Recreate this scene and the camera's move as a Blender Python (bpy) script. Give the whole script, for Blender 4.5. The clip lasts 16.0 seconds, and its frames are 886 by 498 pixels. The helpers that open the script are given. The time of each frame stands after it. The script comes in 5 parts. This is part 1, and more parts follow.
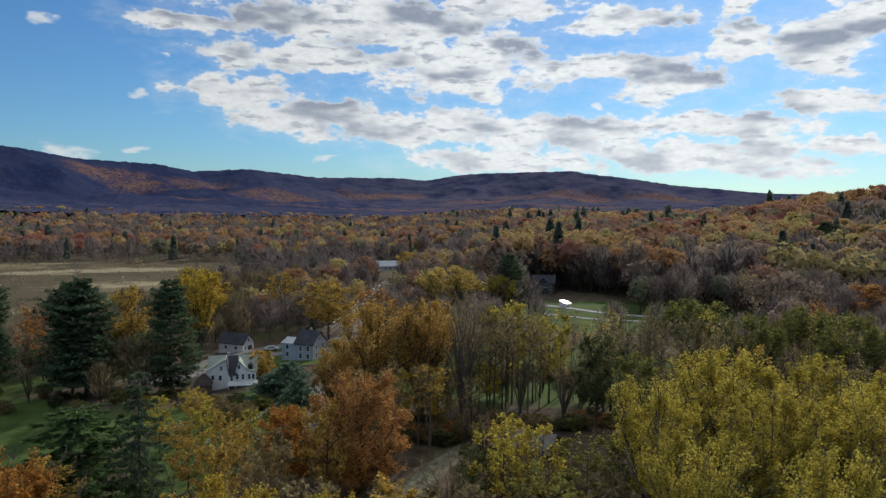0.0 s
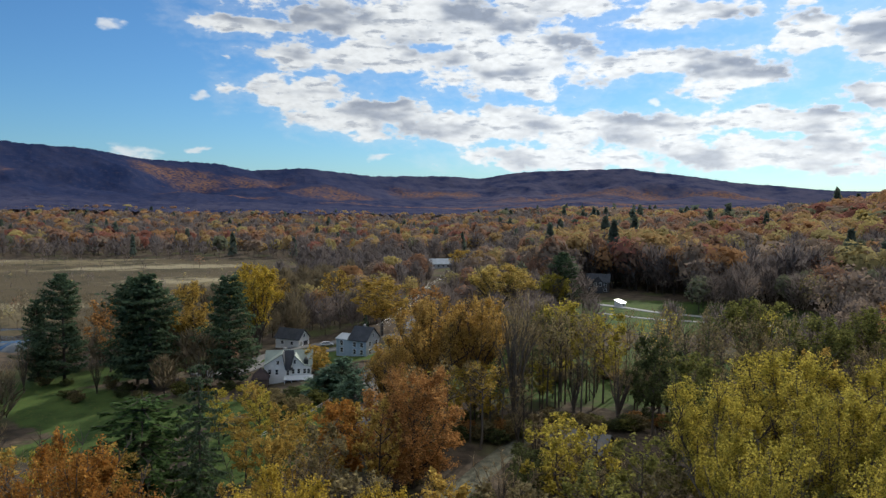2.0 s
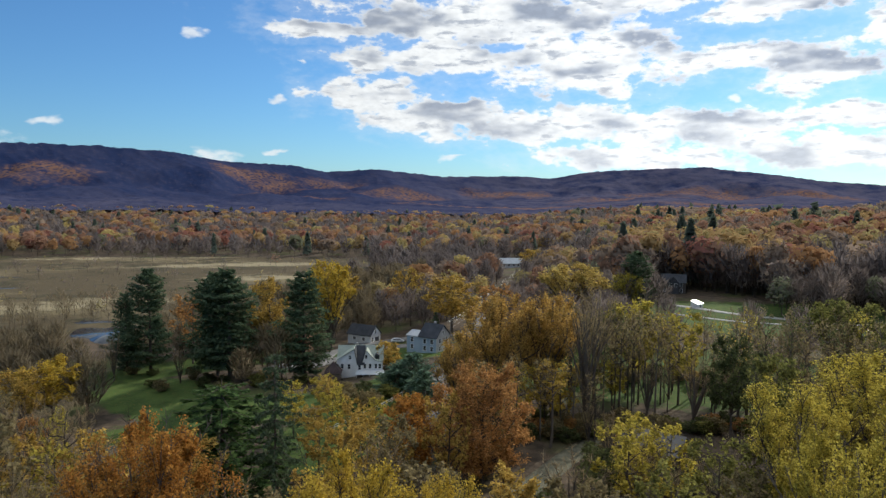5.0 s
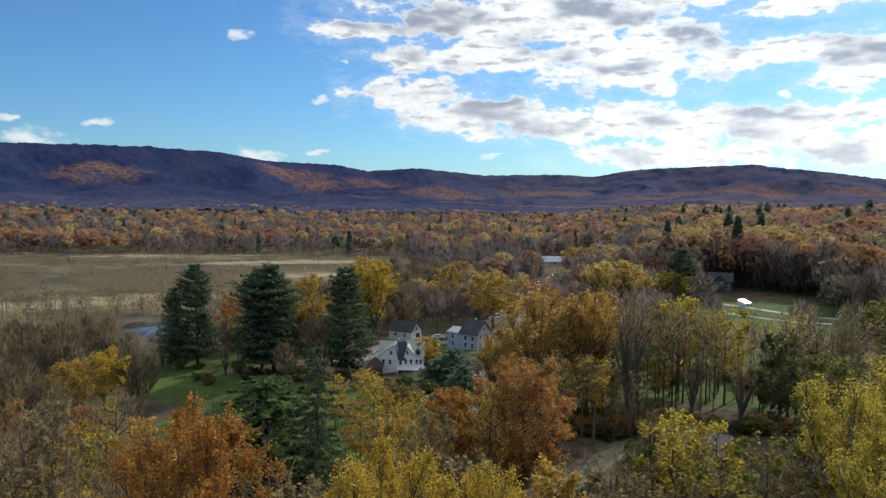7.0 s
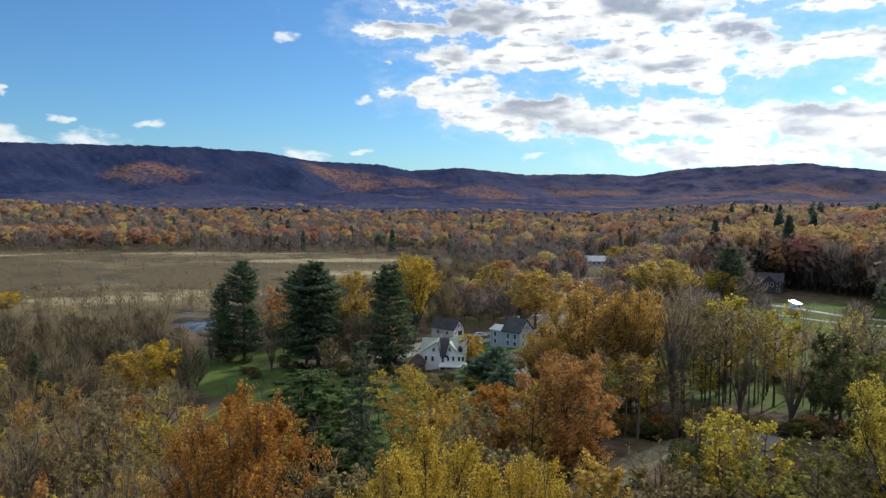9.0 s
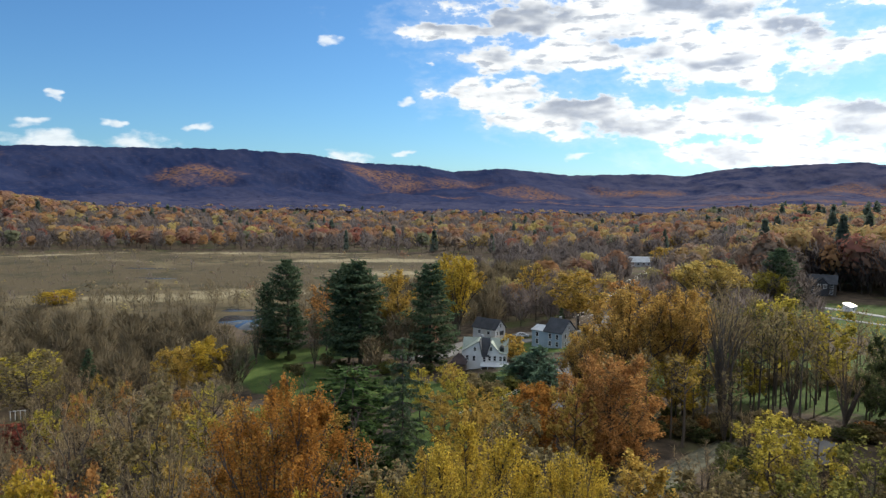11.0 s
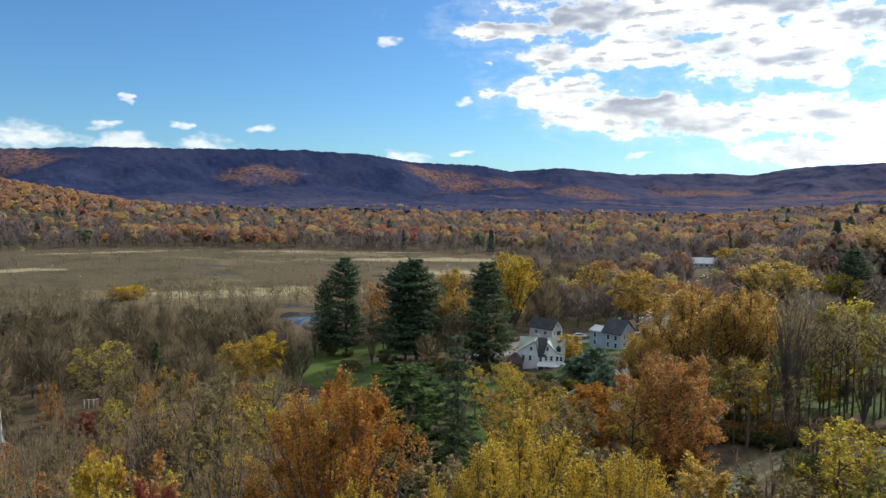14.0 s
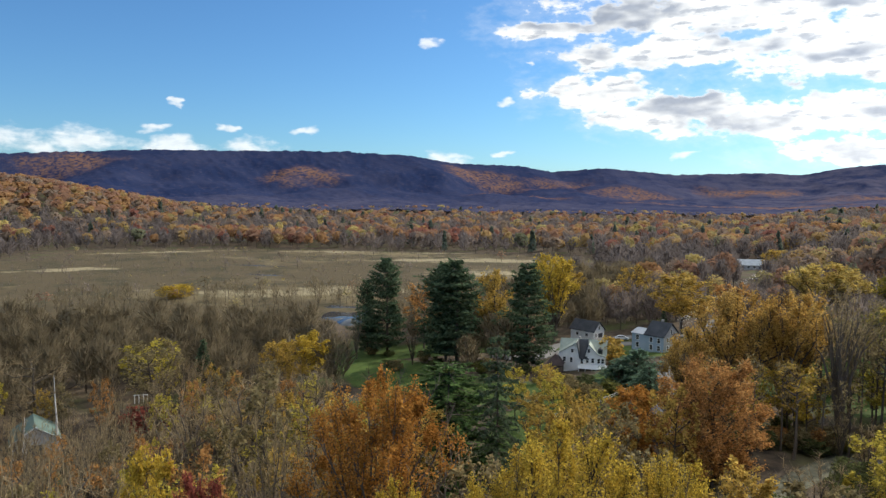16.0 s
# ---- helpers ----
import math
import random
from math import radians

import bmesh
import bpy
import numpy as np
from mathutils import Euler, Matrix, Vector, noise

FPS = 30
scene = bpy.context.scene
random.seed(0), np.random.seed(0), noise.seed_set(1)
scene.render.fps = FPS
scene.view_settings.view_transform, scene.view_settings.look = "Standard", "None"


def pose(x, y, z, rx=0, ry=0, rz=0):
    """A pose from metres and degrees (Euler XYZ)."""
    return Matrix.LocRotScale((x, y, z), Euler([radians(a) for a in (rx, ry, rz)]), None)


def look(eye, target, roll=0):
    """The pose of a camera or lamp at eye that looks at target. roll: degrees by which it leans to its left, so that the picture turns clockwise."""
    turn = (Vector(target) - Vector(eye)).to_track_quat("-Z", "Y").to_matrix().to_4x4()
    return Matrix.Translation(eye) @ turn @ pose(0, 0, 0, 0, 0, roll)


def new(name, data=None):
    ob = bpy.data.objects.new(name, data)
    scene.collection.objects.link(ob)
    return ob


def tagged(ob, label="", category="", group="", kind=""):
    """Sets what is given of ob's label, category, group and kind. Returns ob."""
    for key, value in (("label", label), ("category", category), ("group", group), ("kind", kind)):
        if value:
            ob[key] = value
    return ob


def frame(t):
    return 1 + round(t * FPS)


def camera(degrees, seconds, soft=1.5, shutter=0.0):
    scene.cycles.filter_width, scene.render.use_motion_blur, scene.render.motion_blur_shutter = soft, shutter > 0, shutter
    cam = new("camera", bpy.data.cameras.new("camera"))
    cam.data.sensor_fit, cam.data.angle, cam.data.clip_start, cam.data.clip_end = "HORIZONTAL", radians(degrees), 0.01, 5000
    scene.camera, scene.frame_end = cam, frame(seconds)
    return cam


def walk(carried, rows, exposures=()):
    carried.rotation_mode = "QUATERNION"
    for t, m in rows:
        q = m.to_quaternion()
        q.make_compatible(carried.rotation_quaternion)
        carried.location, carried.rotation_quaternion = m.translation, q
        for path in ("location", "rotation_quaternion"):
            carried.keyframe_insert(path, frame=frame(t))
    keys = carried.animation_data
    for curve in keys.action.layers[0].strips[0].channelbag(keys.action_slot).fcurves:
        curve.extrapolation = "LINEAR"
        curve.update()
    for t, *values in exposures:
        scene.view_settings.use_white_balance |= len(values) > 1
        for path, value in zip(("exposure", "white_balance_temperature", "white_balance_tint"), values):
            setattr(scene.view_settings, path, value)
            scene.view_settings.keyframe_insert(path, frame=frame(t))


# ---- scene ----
cam = camera(65.3, 16.0, soft=1.4)
PATH = [
    (0, (-0.058, 0.448, 46.845), (-0.1, 2.443, 46.706), 0.8),
    (0.5, (0.022, 0.433, 46.83), (-0.051, 2.427, 46.689), 0.7),
    (1, (0.035, 0.433, 46.794), (-0.074, 2.425, 46.651), 0.8),
    (1.5, (0.019, 0.451, 46.743), (-0.134, 2.44, 46.598), 0.7),
    (2, (-0.004, 0.494, 46.666), (-0.199, 2.479, 46.52), 0.7),
    (2.5, (-0.026, 0.478, 46.558), (-0.258, 2.459, 46.412), 0.7),
    (3, (-0.011, 0.402, 46.43), (-0.281, 2.379, 46.284), 0.6),
    (3.5, (0.041, 0.349, 46.313), (-0.264, 2.32, 46.167), 0.6),
    (4, (0.089, 0.324, 46.191), (-0.248, 2.29, 46.045), 0.6),
    (6.5, (0.093, 0.417, 45.234), (-0.389, 2.353, 45.084), 0.4),
    (7, (0.107, 0.316, 45.093), (-0.404, 2.243, 44.942), 0.4),
    (7.5, (0.09, 0.142, 44.952), (-0.45, 2.062, 44.8), 0.4),
    (8, (0.11, -0.038, 44.807), (-0.46, 1.873, 44.656), 0.4),
    (8.5, (0.117, -0.191, 44.676), (-0.481, 1.711, 44.524), 0.4),
    (9, (0.099, -0.285, 44.544), (-0.529, 1.608, 44.391), 0.4),
    (11.5, (0.063, 0.012, 43.878), (-0.704, 1.853, 43.727), 0.3),
    (12, (0.066, 0.082, 43.809), (-0.726, 1.913, 43.657), 0.3),
    (12.5, (0.105, 0.135, 43.742), (-0.712, 1.954, 43.591), 0.2),
    (13, (0.165, 0.128, 43.66), (-0.678, 1.935, 43.509), 0.3),
    (13.5, (0.202, 0.078, 43.613), (-0.666, 1.874, 43.462), 0.3),
    (14, (0.213, 0.014, 43.606), (-0.679, 1.798, 43.454), 0.3),
    (14.5, (0.227, -0.054, 43.611), (-0.688, 1.717, 43.46), 0.3),
    (15, (0.251, -0.124, 43.617), (-0.689, 1.635, 43.465), 0.3),
    (15.5, (0.356, -0.226, 43.624), (-0.612, 1.518, 43.474), 0.2),
    (16, (0.504, -0.363, 43.632), (-0.492, 1.365, 43.482), 0.2),
]
walk(cam, [(t, look(eye, target, roll)) for t, eye, target, roll in PATH],
     exposures=[(0, -0.67, 6320, 7), (1.5, -0.55, 6320, 7), (3.5, -0.39, 6340, 7), (7, -0.27, 6400, 7), (9, -0.18, 6460, 7), (12.5, -0.09, 6500, 7), (16, -0.04, 6550, 7)])

# ---- light ----
SUN_AZ, SUN_EL = 25.0, 29.0        # degrees: azimuth clockwise from +y, elevation
sun = new("sun", bpy.data.lights.new("sun", "SUN"))
sun.data.energy, sun.data.angle, sun.data.color = 4.6, radians(0.6), (1.0, 0.93, 0.82)
_s = Vector((math.sin(radians(SUN_AZ)) * math.cos(radians(SUN_EL)), math.cos(radians(SUN_AZ)) * math.cos(radians(SUN_EL)), math.sin(radians(SUN_EL))))
sun.matrix_world = look(_s * 300, (0, 0, 0))


class Nodes:
    """Short spelling for building a node tree."""

    def __init__(self, tree):
        self.tree = tree
        tree.nodes.clear()

    def add(self, kind, **props):
        n = self.tree.nodes.new(kind)
        for k, v in props.items():
            if k == "op":
                n.operation = v
            elif k == "blend":
                n.blend_type = v
            elif k == "data":
                n.data_type = v
        return n

    def link(self, a, b):
        self.tree.links.new(a, b)

    def put(self, socket, v):
        if isinstance(v, bpy.types.NodeSocket):
            self.link(v, socket)
        elif v is not None:
            socket.default_value = v

    def math(self, op, a, b=None, c=None, clamp=False):
        n = self.add("ShaderNodeMath", op=op)
        n.use_clamp = clamp
        for i, v in enumerate((a, b, c)):
            self.put(n.inputs[i], v)
        return n.outputs[0]

    def vec(self, op, a, b=None, out=0):
        n = self.add("ShaderNodeVectorMath", op=op)
        self.put(n.inputs[0], a)
        self.put(n.inputs[1], b)
        return n.outputs[out]

    def ramp(self, v, lo, hi, a=0.0, b=1.0, smooth=True):
        n = self.add("ShaderNodeMapRange")
        n.interpolation_type = "SMOOTHSTEP" if smooth else "LINEAR"
        for i, x in enumerate((v, lo, hi, a, b)):
            self.put(n.inputs[i], x)
        return n.outputs[0]

    def noise(self, vector, scale, detail=4.0, rough=0.55, out=0):
        n = self.add("ShaderNodeTexNoise")
        self.put(n.inputs["Vector"], vector)
        n.inputs["Scale"].default_value, n.inputs["Detail"].default_value, n.inputs["Roughness"].default_value = scale, detail, rough
        return n.outputs[out]

    def mix(self, f, a, b, blend="MIX"):
        n = self.add("ShaderNodeMix", data="RGBA", blend=blend)
        self.put(n.inputs[0], f)
        self.put(n.inputs[6], a if isinstance(a, bpy.types.NodeSocket) else (*a, 1))
        self.put(n.inputs[7], b if isinstance(b, bpy.types.NodeSocket) else (*b, 1))
        return n.outputs[2]


# ---- sky: blue, with broken cumulus towards the sun ----
# azimuth, elevation, half width, half height in degrees
CUMULUS = [
    (-8.0, 14.0, 14.6, 2.5),
    (-21.4, 13.1, 5.2, 1.0),
    (-11.6, 11.1, 9.7, 1.4),
    (0.2, 11.0, 8.7, 3.2),
    (-17.7, 8.2, 4.7, 1.4),
    (-11.6, 6.7, 7.1, 1.9),
    (-2.5, 6.0, 10.5, 1.7),
    (8.6, 5.6, 12.4, 1.6),
    (18.6, 3.8, 13.4, 1.7),
    (4.1, 3.3, 9.6, 1.3),
    (11.1, 10.6, 7.4, 1.2),
    (16.7, 9.6, 4.4, 2.0),
    (21.5, 12.0, 2.7, 1.7),
    (21.2, 14.7, 1.3, 0.9),
    (26.4, 11.4, 4.0, 2.4),
    (29.4, 13.2, 3.7, 1.5),
    (28.0, 7.4, 4.9, 1.3),
    (28.5, 4.2, 4.6, 1.0),
    (13.2, 14.1, 5.2, 1.3),
    (2.5, 15.4, 6.8, 1.6),
    (19.7, 6.0, 8.1, 1.1),
]
PUFFS = [
    (-24.9, 7.7, 1.0, 0.4),
    (-29.9, 3.2, 2.7, 0.8),
    (-25.1, 3.4, 0.8, 0.3),
    (-10.5, 3.5, 1.4, 0.4),
    (11.4, 7.6, 0.8, 0.4),
    (-58.0, 4.0, 7.0, 1.2),
    (-51.0, 3.9, 3.2, 1.1),
    (-45.0, 3.8, 2.8, 1.0),
    (-30.5, 12.4, 1.2, 0.4),
    (-41.4, 5.1, 1.2, 0.4),
    (-47.0, 5.4, 1.0, 0.3),
    (-52.6, 5.3, 1.2, 0.3),
    (-50.6, 7.1, 0.4, 0.3),
    (-23.4, 10.7, 0.3, 0.2),
]
world = bpy.data.worlds.new("sky")
scene.world = world
world.use_nodes = True
N = Nodes(world.node_tree)
sky = N.add("ShaderNodeTexSky")
sky.sky_type, sky.sun_disc = "NISHITA", False
sky.sun_elevation, sky.sun_rotation = radians(SUN_EL), radians(SUN_AZ)
sky.air_density, sky.dust_density, sky.ozone_density = 1.0, 0.3, 3.0
ray = N.add("ShaderNodeTexCoord").outputs["Generated"]
sep = N.add("ShaderNodeSeparateXYZ")
N.link(ray, sep.inputs[0])
az = N.math("DEGREES", N.math("ARCTAN2", sep.outputs[0], sep.outputs[1]))
el = N.math("DEGREES", N.math("ARCSINE", sep.outputs[2]))
comb = N.add("ShaderNodeCombineXYZ")
N.link(az, comb.inputs[0]), N.link(el, comb.inputs[1])
flat = N.vec("MULTIPLY", comb.outputs[0], (1.0, 1.9, 1.0))
warp = N.vec("MULTIPLY", N.vec("SUBTRACT", N.noise(flat, 0.28, 3.0, 0.6, 1), (0.5, 0.5, 0.5)), (4.5, 2.2, 0.0))
where = N.vec("ADD", comb.outputs[0], warp)


def heap(rows):
    s = -1.0
    for a, e, ra, re in rows:
        d = N.vec("LENGTH", N.vec("MULTIPLY", N.vec("SUBTRACT", where, (a, e, 0)), (1 / ra, 1 / re, 0)), out=1)
        s = N.math("MAXIMUM", s, N.math("SUBTRACT", 1.0, d))
    return s


shape, wisp = heap(CUMULUS), heap(PUFFS)
# broken cloud goes on above and behind, unseen, thickened to lift the shadows
rest = N.ramp(N.noise(flat, 0.055, 3.0, 0.5), 0.34, 0.52, -0.6, 0.7)
rest = N.math("MULTIPLY", rest, N.ramp(el, 21.0, 26.0))
rest = N.math("SUBTRACT", rest, N.ramp(el, 20.0, 25.0, 1.0, 0.0))
shape = N.math("MAXIMUM", shape, rest)
billow = N.noise(flat, 0.36, 5.0, 0.5)
fine = N.noise(flat, 1.5, 4.0, 0.55)
puffy = N.math("ADD", N.math("MULTIPLY", N.math("SUBTRACT", billow, 0.5), 1.9), N.math("MULTIPLY", N.math("SUBTRACT", fine, 0.5), 0.55))
dense, thin = N.math("ADD", shape, puffy), N.math("ADD", wisp, puffy)
# solid heaps, with a thin veil round them
cover = N.math("MAXIMUM", N.ramp(dense, 0.0, 0.34), N.math("MULTIPLY", N.ramp(thin, 0.0, 0.8), 0.75))
cover = N.math("MAXIMUM", cover, N.math("MULTIPLY", N.ramp(dense, -0.5, 0.15), 0.16))
streak = N.noise(N.vec("MULTIPLY", N.vec("ADD", comb.outputs[0], (0.0, 0.35, 0.0)), (0.5, 1.5, 1.0)), 0.30, 3.0, 0.45)
belly = N.math("MULTIPLY", N.ramp(dense, 0.05, 0.5), N.ramp(streak, 0.45, 0.63))
ripple = N.noise(N.vec("MULTIPLY", comb.outputs[0], (0.55, 1.9, 1.0)), 0.85, 4.0, 0.55)
belly = N.math("MAXIMUM", belly, N.math("MULTIPLY", N.math("MULTIPLY", N.ramp(dense, 0.12, 0.5), N.ramp(ripple, 0.5, 0.66)), 0.75))
belly = N.math("MULTIPLY", belly, N.ramp(el, 2.0, 9.0, 0.6, 1.0))
soft = N.math("MULTIPLY", N.ramp(fine, 0.35, 0.65, 0.93, 1.03), N.ramp(az, -24.0, 10.0, 0.88, 1.08))
cloud = N.mix(belly, (13.0, 13.1, 13.3), (4.8, 5.4, 6.7))
lit = N.add("ShaderNodeVectorMath", op="SCALE")
N.link(cloud, lit.inputs[0]), N.link(soft, lit.inputs["Scale"])
cloud = lit.outputs[0]
blue = N.mix(1.0, sky.outputs[0], (0.70, 1.08, 1.44), "MULTIPLY")
back = N.add("ShaderNodeBackground")
back.inputs[1].default_value = 0.1
N.link(N.mix(cover, blue, cloud), back.inputs[0])
N.link(back.outputs[0], N.add("ShaderNodeOutputWorld").inputs[0])

# ---- lie of the land ----
# crest of the far ridge: x, y, height
RIDGE = [
    (-3600, 0, 199), (-3380, 910, 195), (-3000, 1600, 208), (-2640, 1990, 235), (-2370, 2290, 241), (-2050, 2580, 244),
    (-1820, 2810, 232), (-1700, 3060, 201), (-1440, 3300, 192), (-1340, 3450, 167), (-1080, 3540, 184), (-770, 3770, 152),
    (-350, 3880, 160), (-190, 3950, 148), (120, 3950, 177), (620, 3850, 193), (880, 3800, 158), (1180, 3770, 121),
    (1580, 3670, 83), (2120, 3390, 69), (2830, 2830, 76), (3760, 1370, 90),
]


def smooth(v, lo, hi):
    t = np.clip((np.asarray(v, float) - lo) / (hi - lo), 0, 1)
    return t * t * (3 - 2 * t)


def waves(x, y, length, seed):
    """Rolling unevenness of about -1 to 1."""
    r = np.random.RandomState(seed)
    out = 0
    for i in range(7):
        a, k, p = r.uniform(0, 2 * np.pi), 2 * np.pi / (length * r.uniform(0.6, 1.7)), r.uniform(0, 6.28)
        out = out + np.sin(k * (x * np.cos(a) + y * np.sin(a)) + p)
    return out / 3.2


def height(x, y):
    """Height of the ground at x, y (arrays or numbers)."""
    x, y = np.asarray(x, float), np.asarray(y, float)
    h = 1 - 15 * smooth(-x, -20, 180) + 7 * np.exp(-(x * x + y * y) / 7200)
    marsh = smooth(-x, 120, 190)
    h = h + (1 - marsh) * (0.5 * waves(x, y, 60, 3) + 2.0 * waves(x, y, 400, 4) * smooth(np.hypot(x, y), 250, 500))
    h = h + 56 * np.exp(-((x - 560) / 240) ** 2 - ((y - 690) / 300) ** 2)
    h = h + 84 * np.exp(-((x + 1560) / 420) ** 2 - ((y - 760) / 330) ** 2)
    best = np.full(np.shape(x), 1e9)
    crest = np.zeros(np.shape(x))
    for (ax, ay, az), (bx, by, bz) in zip(RIDGE[:-1], RIDGE[1:]):
        s = np.clip(((x - ax) * (bx - ax) + (y - ay) * (by - ay)) / ((bx - ax) ** 2 + (by - ay) ** 2), 0, 1)
        d = np.hypot(x - ax - s * (bx - ax), y - ay - s * (by - ay))
        nearer = d < best
        best = np.where(nearer, d, best)
        crest = np.where(nearer, az + s * (bz - az), crest)
    spur = 1 + 0.34 * waves(x, y, 620, 9) * smooth(best, 60, 420) + 0.12 * waves(x, y, 240, 12) * smooth(best, 60, 300)
    reach = 1 + 0.25 * waves(x, y, 900, 14)
    up = 0.6 * np.clip(1 - best / (470 * reach), 0, 1) ** 1.2 + 0.4 * np.clip(1 - best / 1700, 0, 1) ** 1.3 * spur
    return h + (crest + 10) * up

# ---- materials ----
def material(name):
    m = bpy.data.materials.new(name)
    m.use_nodes = True
    return m, Nodes(m.node_tree)


def finish(n, base, rough=0.7, metal=0.0, bump=None, bump_dist=0.02, spec=0.5):
    p = n.add("ShaderNodeBsdfPrincipled")
    n.put(p.inputs["Base Color"], base if isinstance(base, bpy.types.NodeSocket) else (*base, 1))
    n.put(p.inputs["Roughness"], rough)
    p.inputs["Metallic"].default_value = metal
    p.inputs["Specular IOR Level"].default_value = spec
    if bump is not None:
        b = n.add("ShaderNodeBump")
        b.inputs["Distance"].default_value = bump_dist
        n.link(bump, b.inputs["Height"])
        n.link(b.outputs[0], p.inputs["Normal"])
    n.link(p.outputs[0], n.add("ShaderNodeOutputMaterial").inputs[0])


def leaf_material(name, a, b, glow=0.52, whole=False):
    """Foliage between two colours: leaf by leaf, tree by tree and in drifts; light shines through it."""
    m, n = material(name)
    place = n.add("ShaderNodeNewGeometry")
    one = place.outputs["Random Per Island"]
    if whole:
        # seen from afar: the tone changes from crown to crown more than from leaf to leaf
        tone = n.add("ShaderNodeAttribute")
        tone.attribute_name = "tone"
        one = n.math("ADD", n.math("MULTIPLY", one, 0.25), n.math("MULTIPLY", tone.outputs["Fac"], 0.75))
    tree = n.add("ShaderNodeObjectInfo").outputs["Random"]
    drift = n.noise(place.outputs["Position"], 0.09, 2.0)
    clump = n.noise(place.outputs["Position"], 0.55, 2.0)
    f = n.math("ADD", n.math("MULTIPLY", one, 0.35), n.math("MULTIPLY", drift, 0.55))
    f = n.math("ADD", f, n.math("MULTIPLY", clump, 0.45))
    f = n.math("ADD", f, n.math("MULTIPLY", tree, 0.35))
    f = n.ramp(f, 0.35, 1.25, smooth=False)
    col = n.mix(f, a, b)
    hsv = n.add("ShaderNodeHueSaturation")
    n.put(hsv.inputs["Value"], n.ramp(one, 0.0, 1.0, 0.88 if whole else 0.6, 1.12 if whole else 1.4, False))
    hsv.inputs["Saturation"].default_value = 0.97 if whole else 1.0
    n.link(col, hsv.inputs["Color"])
    d = n.add("ShaderNodeBsdfDiffuse")
    t = n.add("ShaderNodeBsdfTranslucent")
    n.link(hsv.outputs[0], d.inputs[0])
    n.link(hsv.outputs[0], t.inputs[0])
    mix = n.add("ShaderNodeMixShader")
    mix.inputs[0].default_value = glow
    n.link(d.outputs[0], mix.inputs[1])
    n.link(t.outputs[0], mix.inputs[2])
    n.link(mix.outputs[0], n.add("ShaderNodeOutputMaterial").inputs[0])
    return m


LEAF = {
    "olive_yellow": leaf_material("leaves_olive_yellow", (0.31, 0.255, 0.05), (0.58, 0.47, 0.09)),
    "olive_green": leaf_material("leaves_olive_green", (0.13, 0.135, 0.045), (0.26, 0.245, 0.07)),
    "yellow": leaf_material("leaves_yellow", (0.42, 0.29, 0.045), (0.58, 0.42, 0.07)),
    "golden": leaf_material("leaves_golden", (0.37, 0.245, 0.06), (0.53, 0.365, 0.095)),
    "pale_gold": leaf_material("leaves_pale_gold", (0.42, 0.30, 0.085), (0.56, 0.42, 0.13)),
    "amber": leaf_material("leaves_amber", (0.42, 0.26, 0.075), (0.57, 0.37, 0.105)),
    "orange": leaf_material("leaves_orange", (0.36, 0.165, 0.042), (0.50, 0.255, 0.06)),
    "russet": leaf_material("leaves_russet", (0.34, 0.175, 0.065), (0.49, 0.265, 0.095)),
    "red": leaf_material("leaves_red", (0.20, 0.058, 0.05), (0.30, 0.09, 0.06)),
    "green": leaf_material("leaves_green", (0.07, 0.085, 0.038), (0.13, 0.14, 0.055)),
    "brown": leaf_material("leaves_brown", (0.19, 0.153, 0.076), (0.30, 0.24, 0.12)),
    "pine": leaf_material("needles_pine", (0.06, 0.092, 0.056), (0.125, 0.165, 0.088), 0.4),
    "spruce": leaf_material("needles_spruce", (0.058, 0.102, 0.038), (0.125, 0.185, 0.058), 0.35),
    "juniper": leaf_material("needles_juniper", (0.11, 0.175, 0.125), (0.20, 0.28, 0.18), 0.5),
}

# the same woods as whole crowns: leaves and twigs, greyed to paint distance haze
FAR_LEAF = [leaf_material("crowns_" + k, a, b, 0.5, True) for k, a, b in (
    ("olive", (0.33, 0.27, 0.115), (0.45, 0.37, 0.165)), ("yellow", (0.42, 0.33, 0.125), (0.54, 0.43, 0.165)), ("golden", (0.37, 0.25, 0.11), (0.48, 0.335, 0.15)),
    ("orange", (0.36, 0.20, 0.095), (0.46, 0.27, 0.125)), ("russet", (0.29, 0.168, 0.112), (0.39, 0.23, 0.15)), ("red", (0.26, 0.115, 0.09), (0.34, 0.15, 0.11)),
    ("green", (0.16, 0.17, 0.11), (0.23, 0.235, 0.145)), ("brown", (0.26, 0.192, 0.145), (0.345, 0.262, 0.195)), ("pine", (0.09, 0.115, 0.092), (0.135, 0.165, 0.13)),
    ("bare", (0.18, 0.153, 0.146), (0.25, 0.212, 0.20)))]


def bark(name, a, b):
    m, n = material(name)
    pos = n.add("ShaderNodeNewGeometry").outputs["Position"]
    streak = n.noise(n.vec("MULTIPLY", pos, (6.0, 6.0, 1.2)), 1.0, 5.0, 0.65)
    f = n.math("ADD", n.math("MULTIPLY", streak, 0.8), n.math("MULTIPLY", n.add("ShaderNodeObjectInfo").outputs["Random"], 0.3))
    finish(n, n.mix(n.ramp(f, 0.3, 0.85), a, b), 0.9, bump=streak, spec=0.2)
    return m


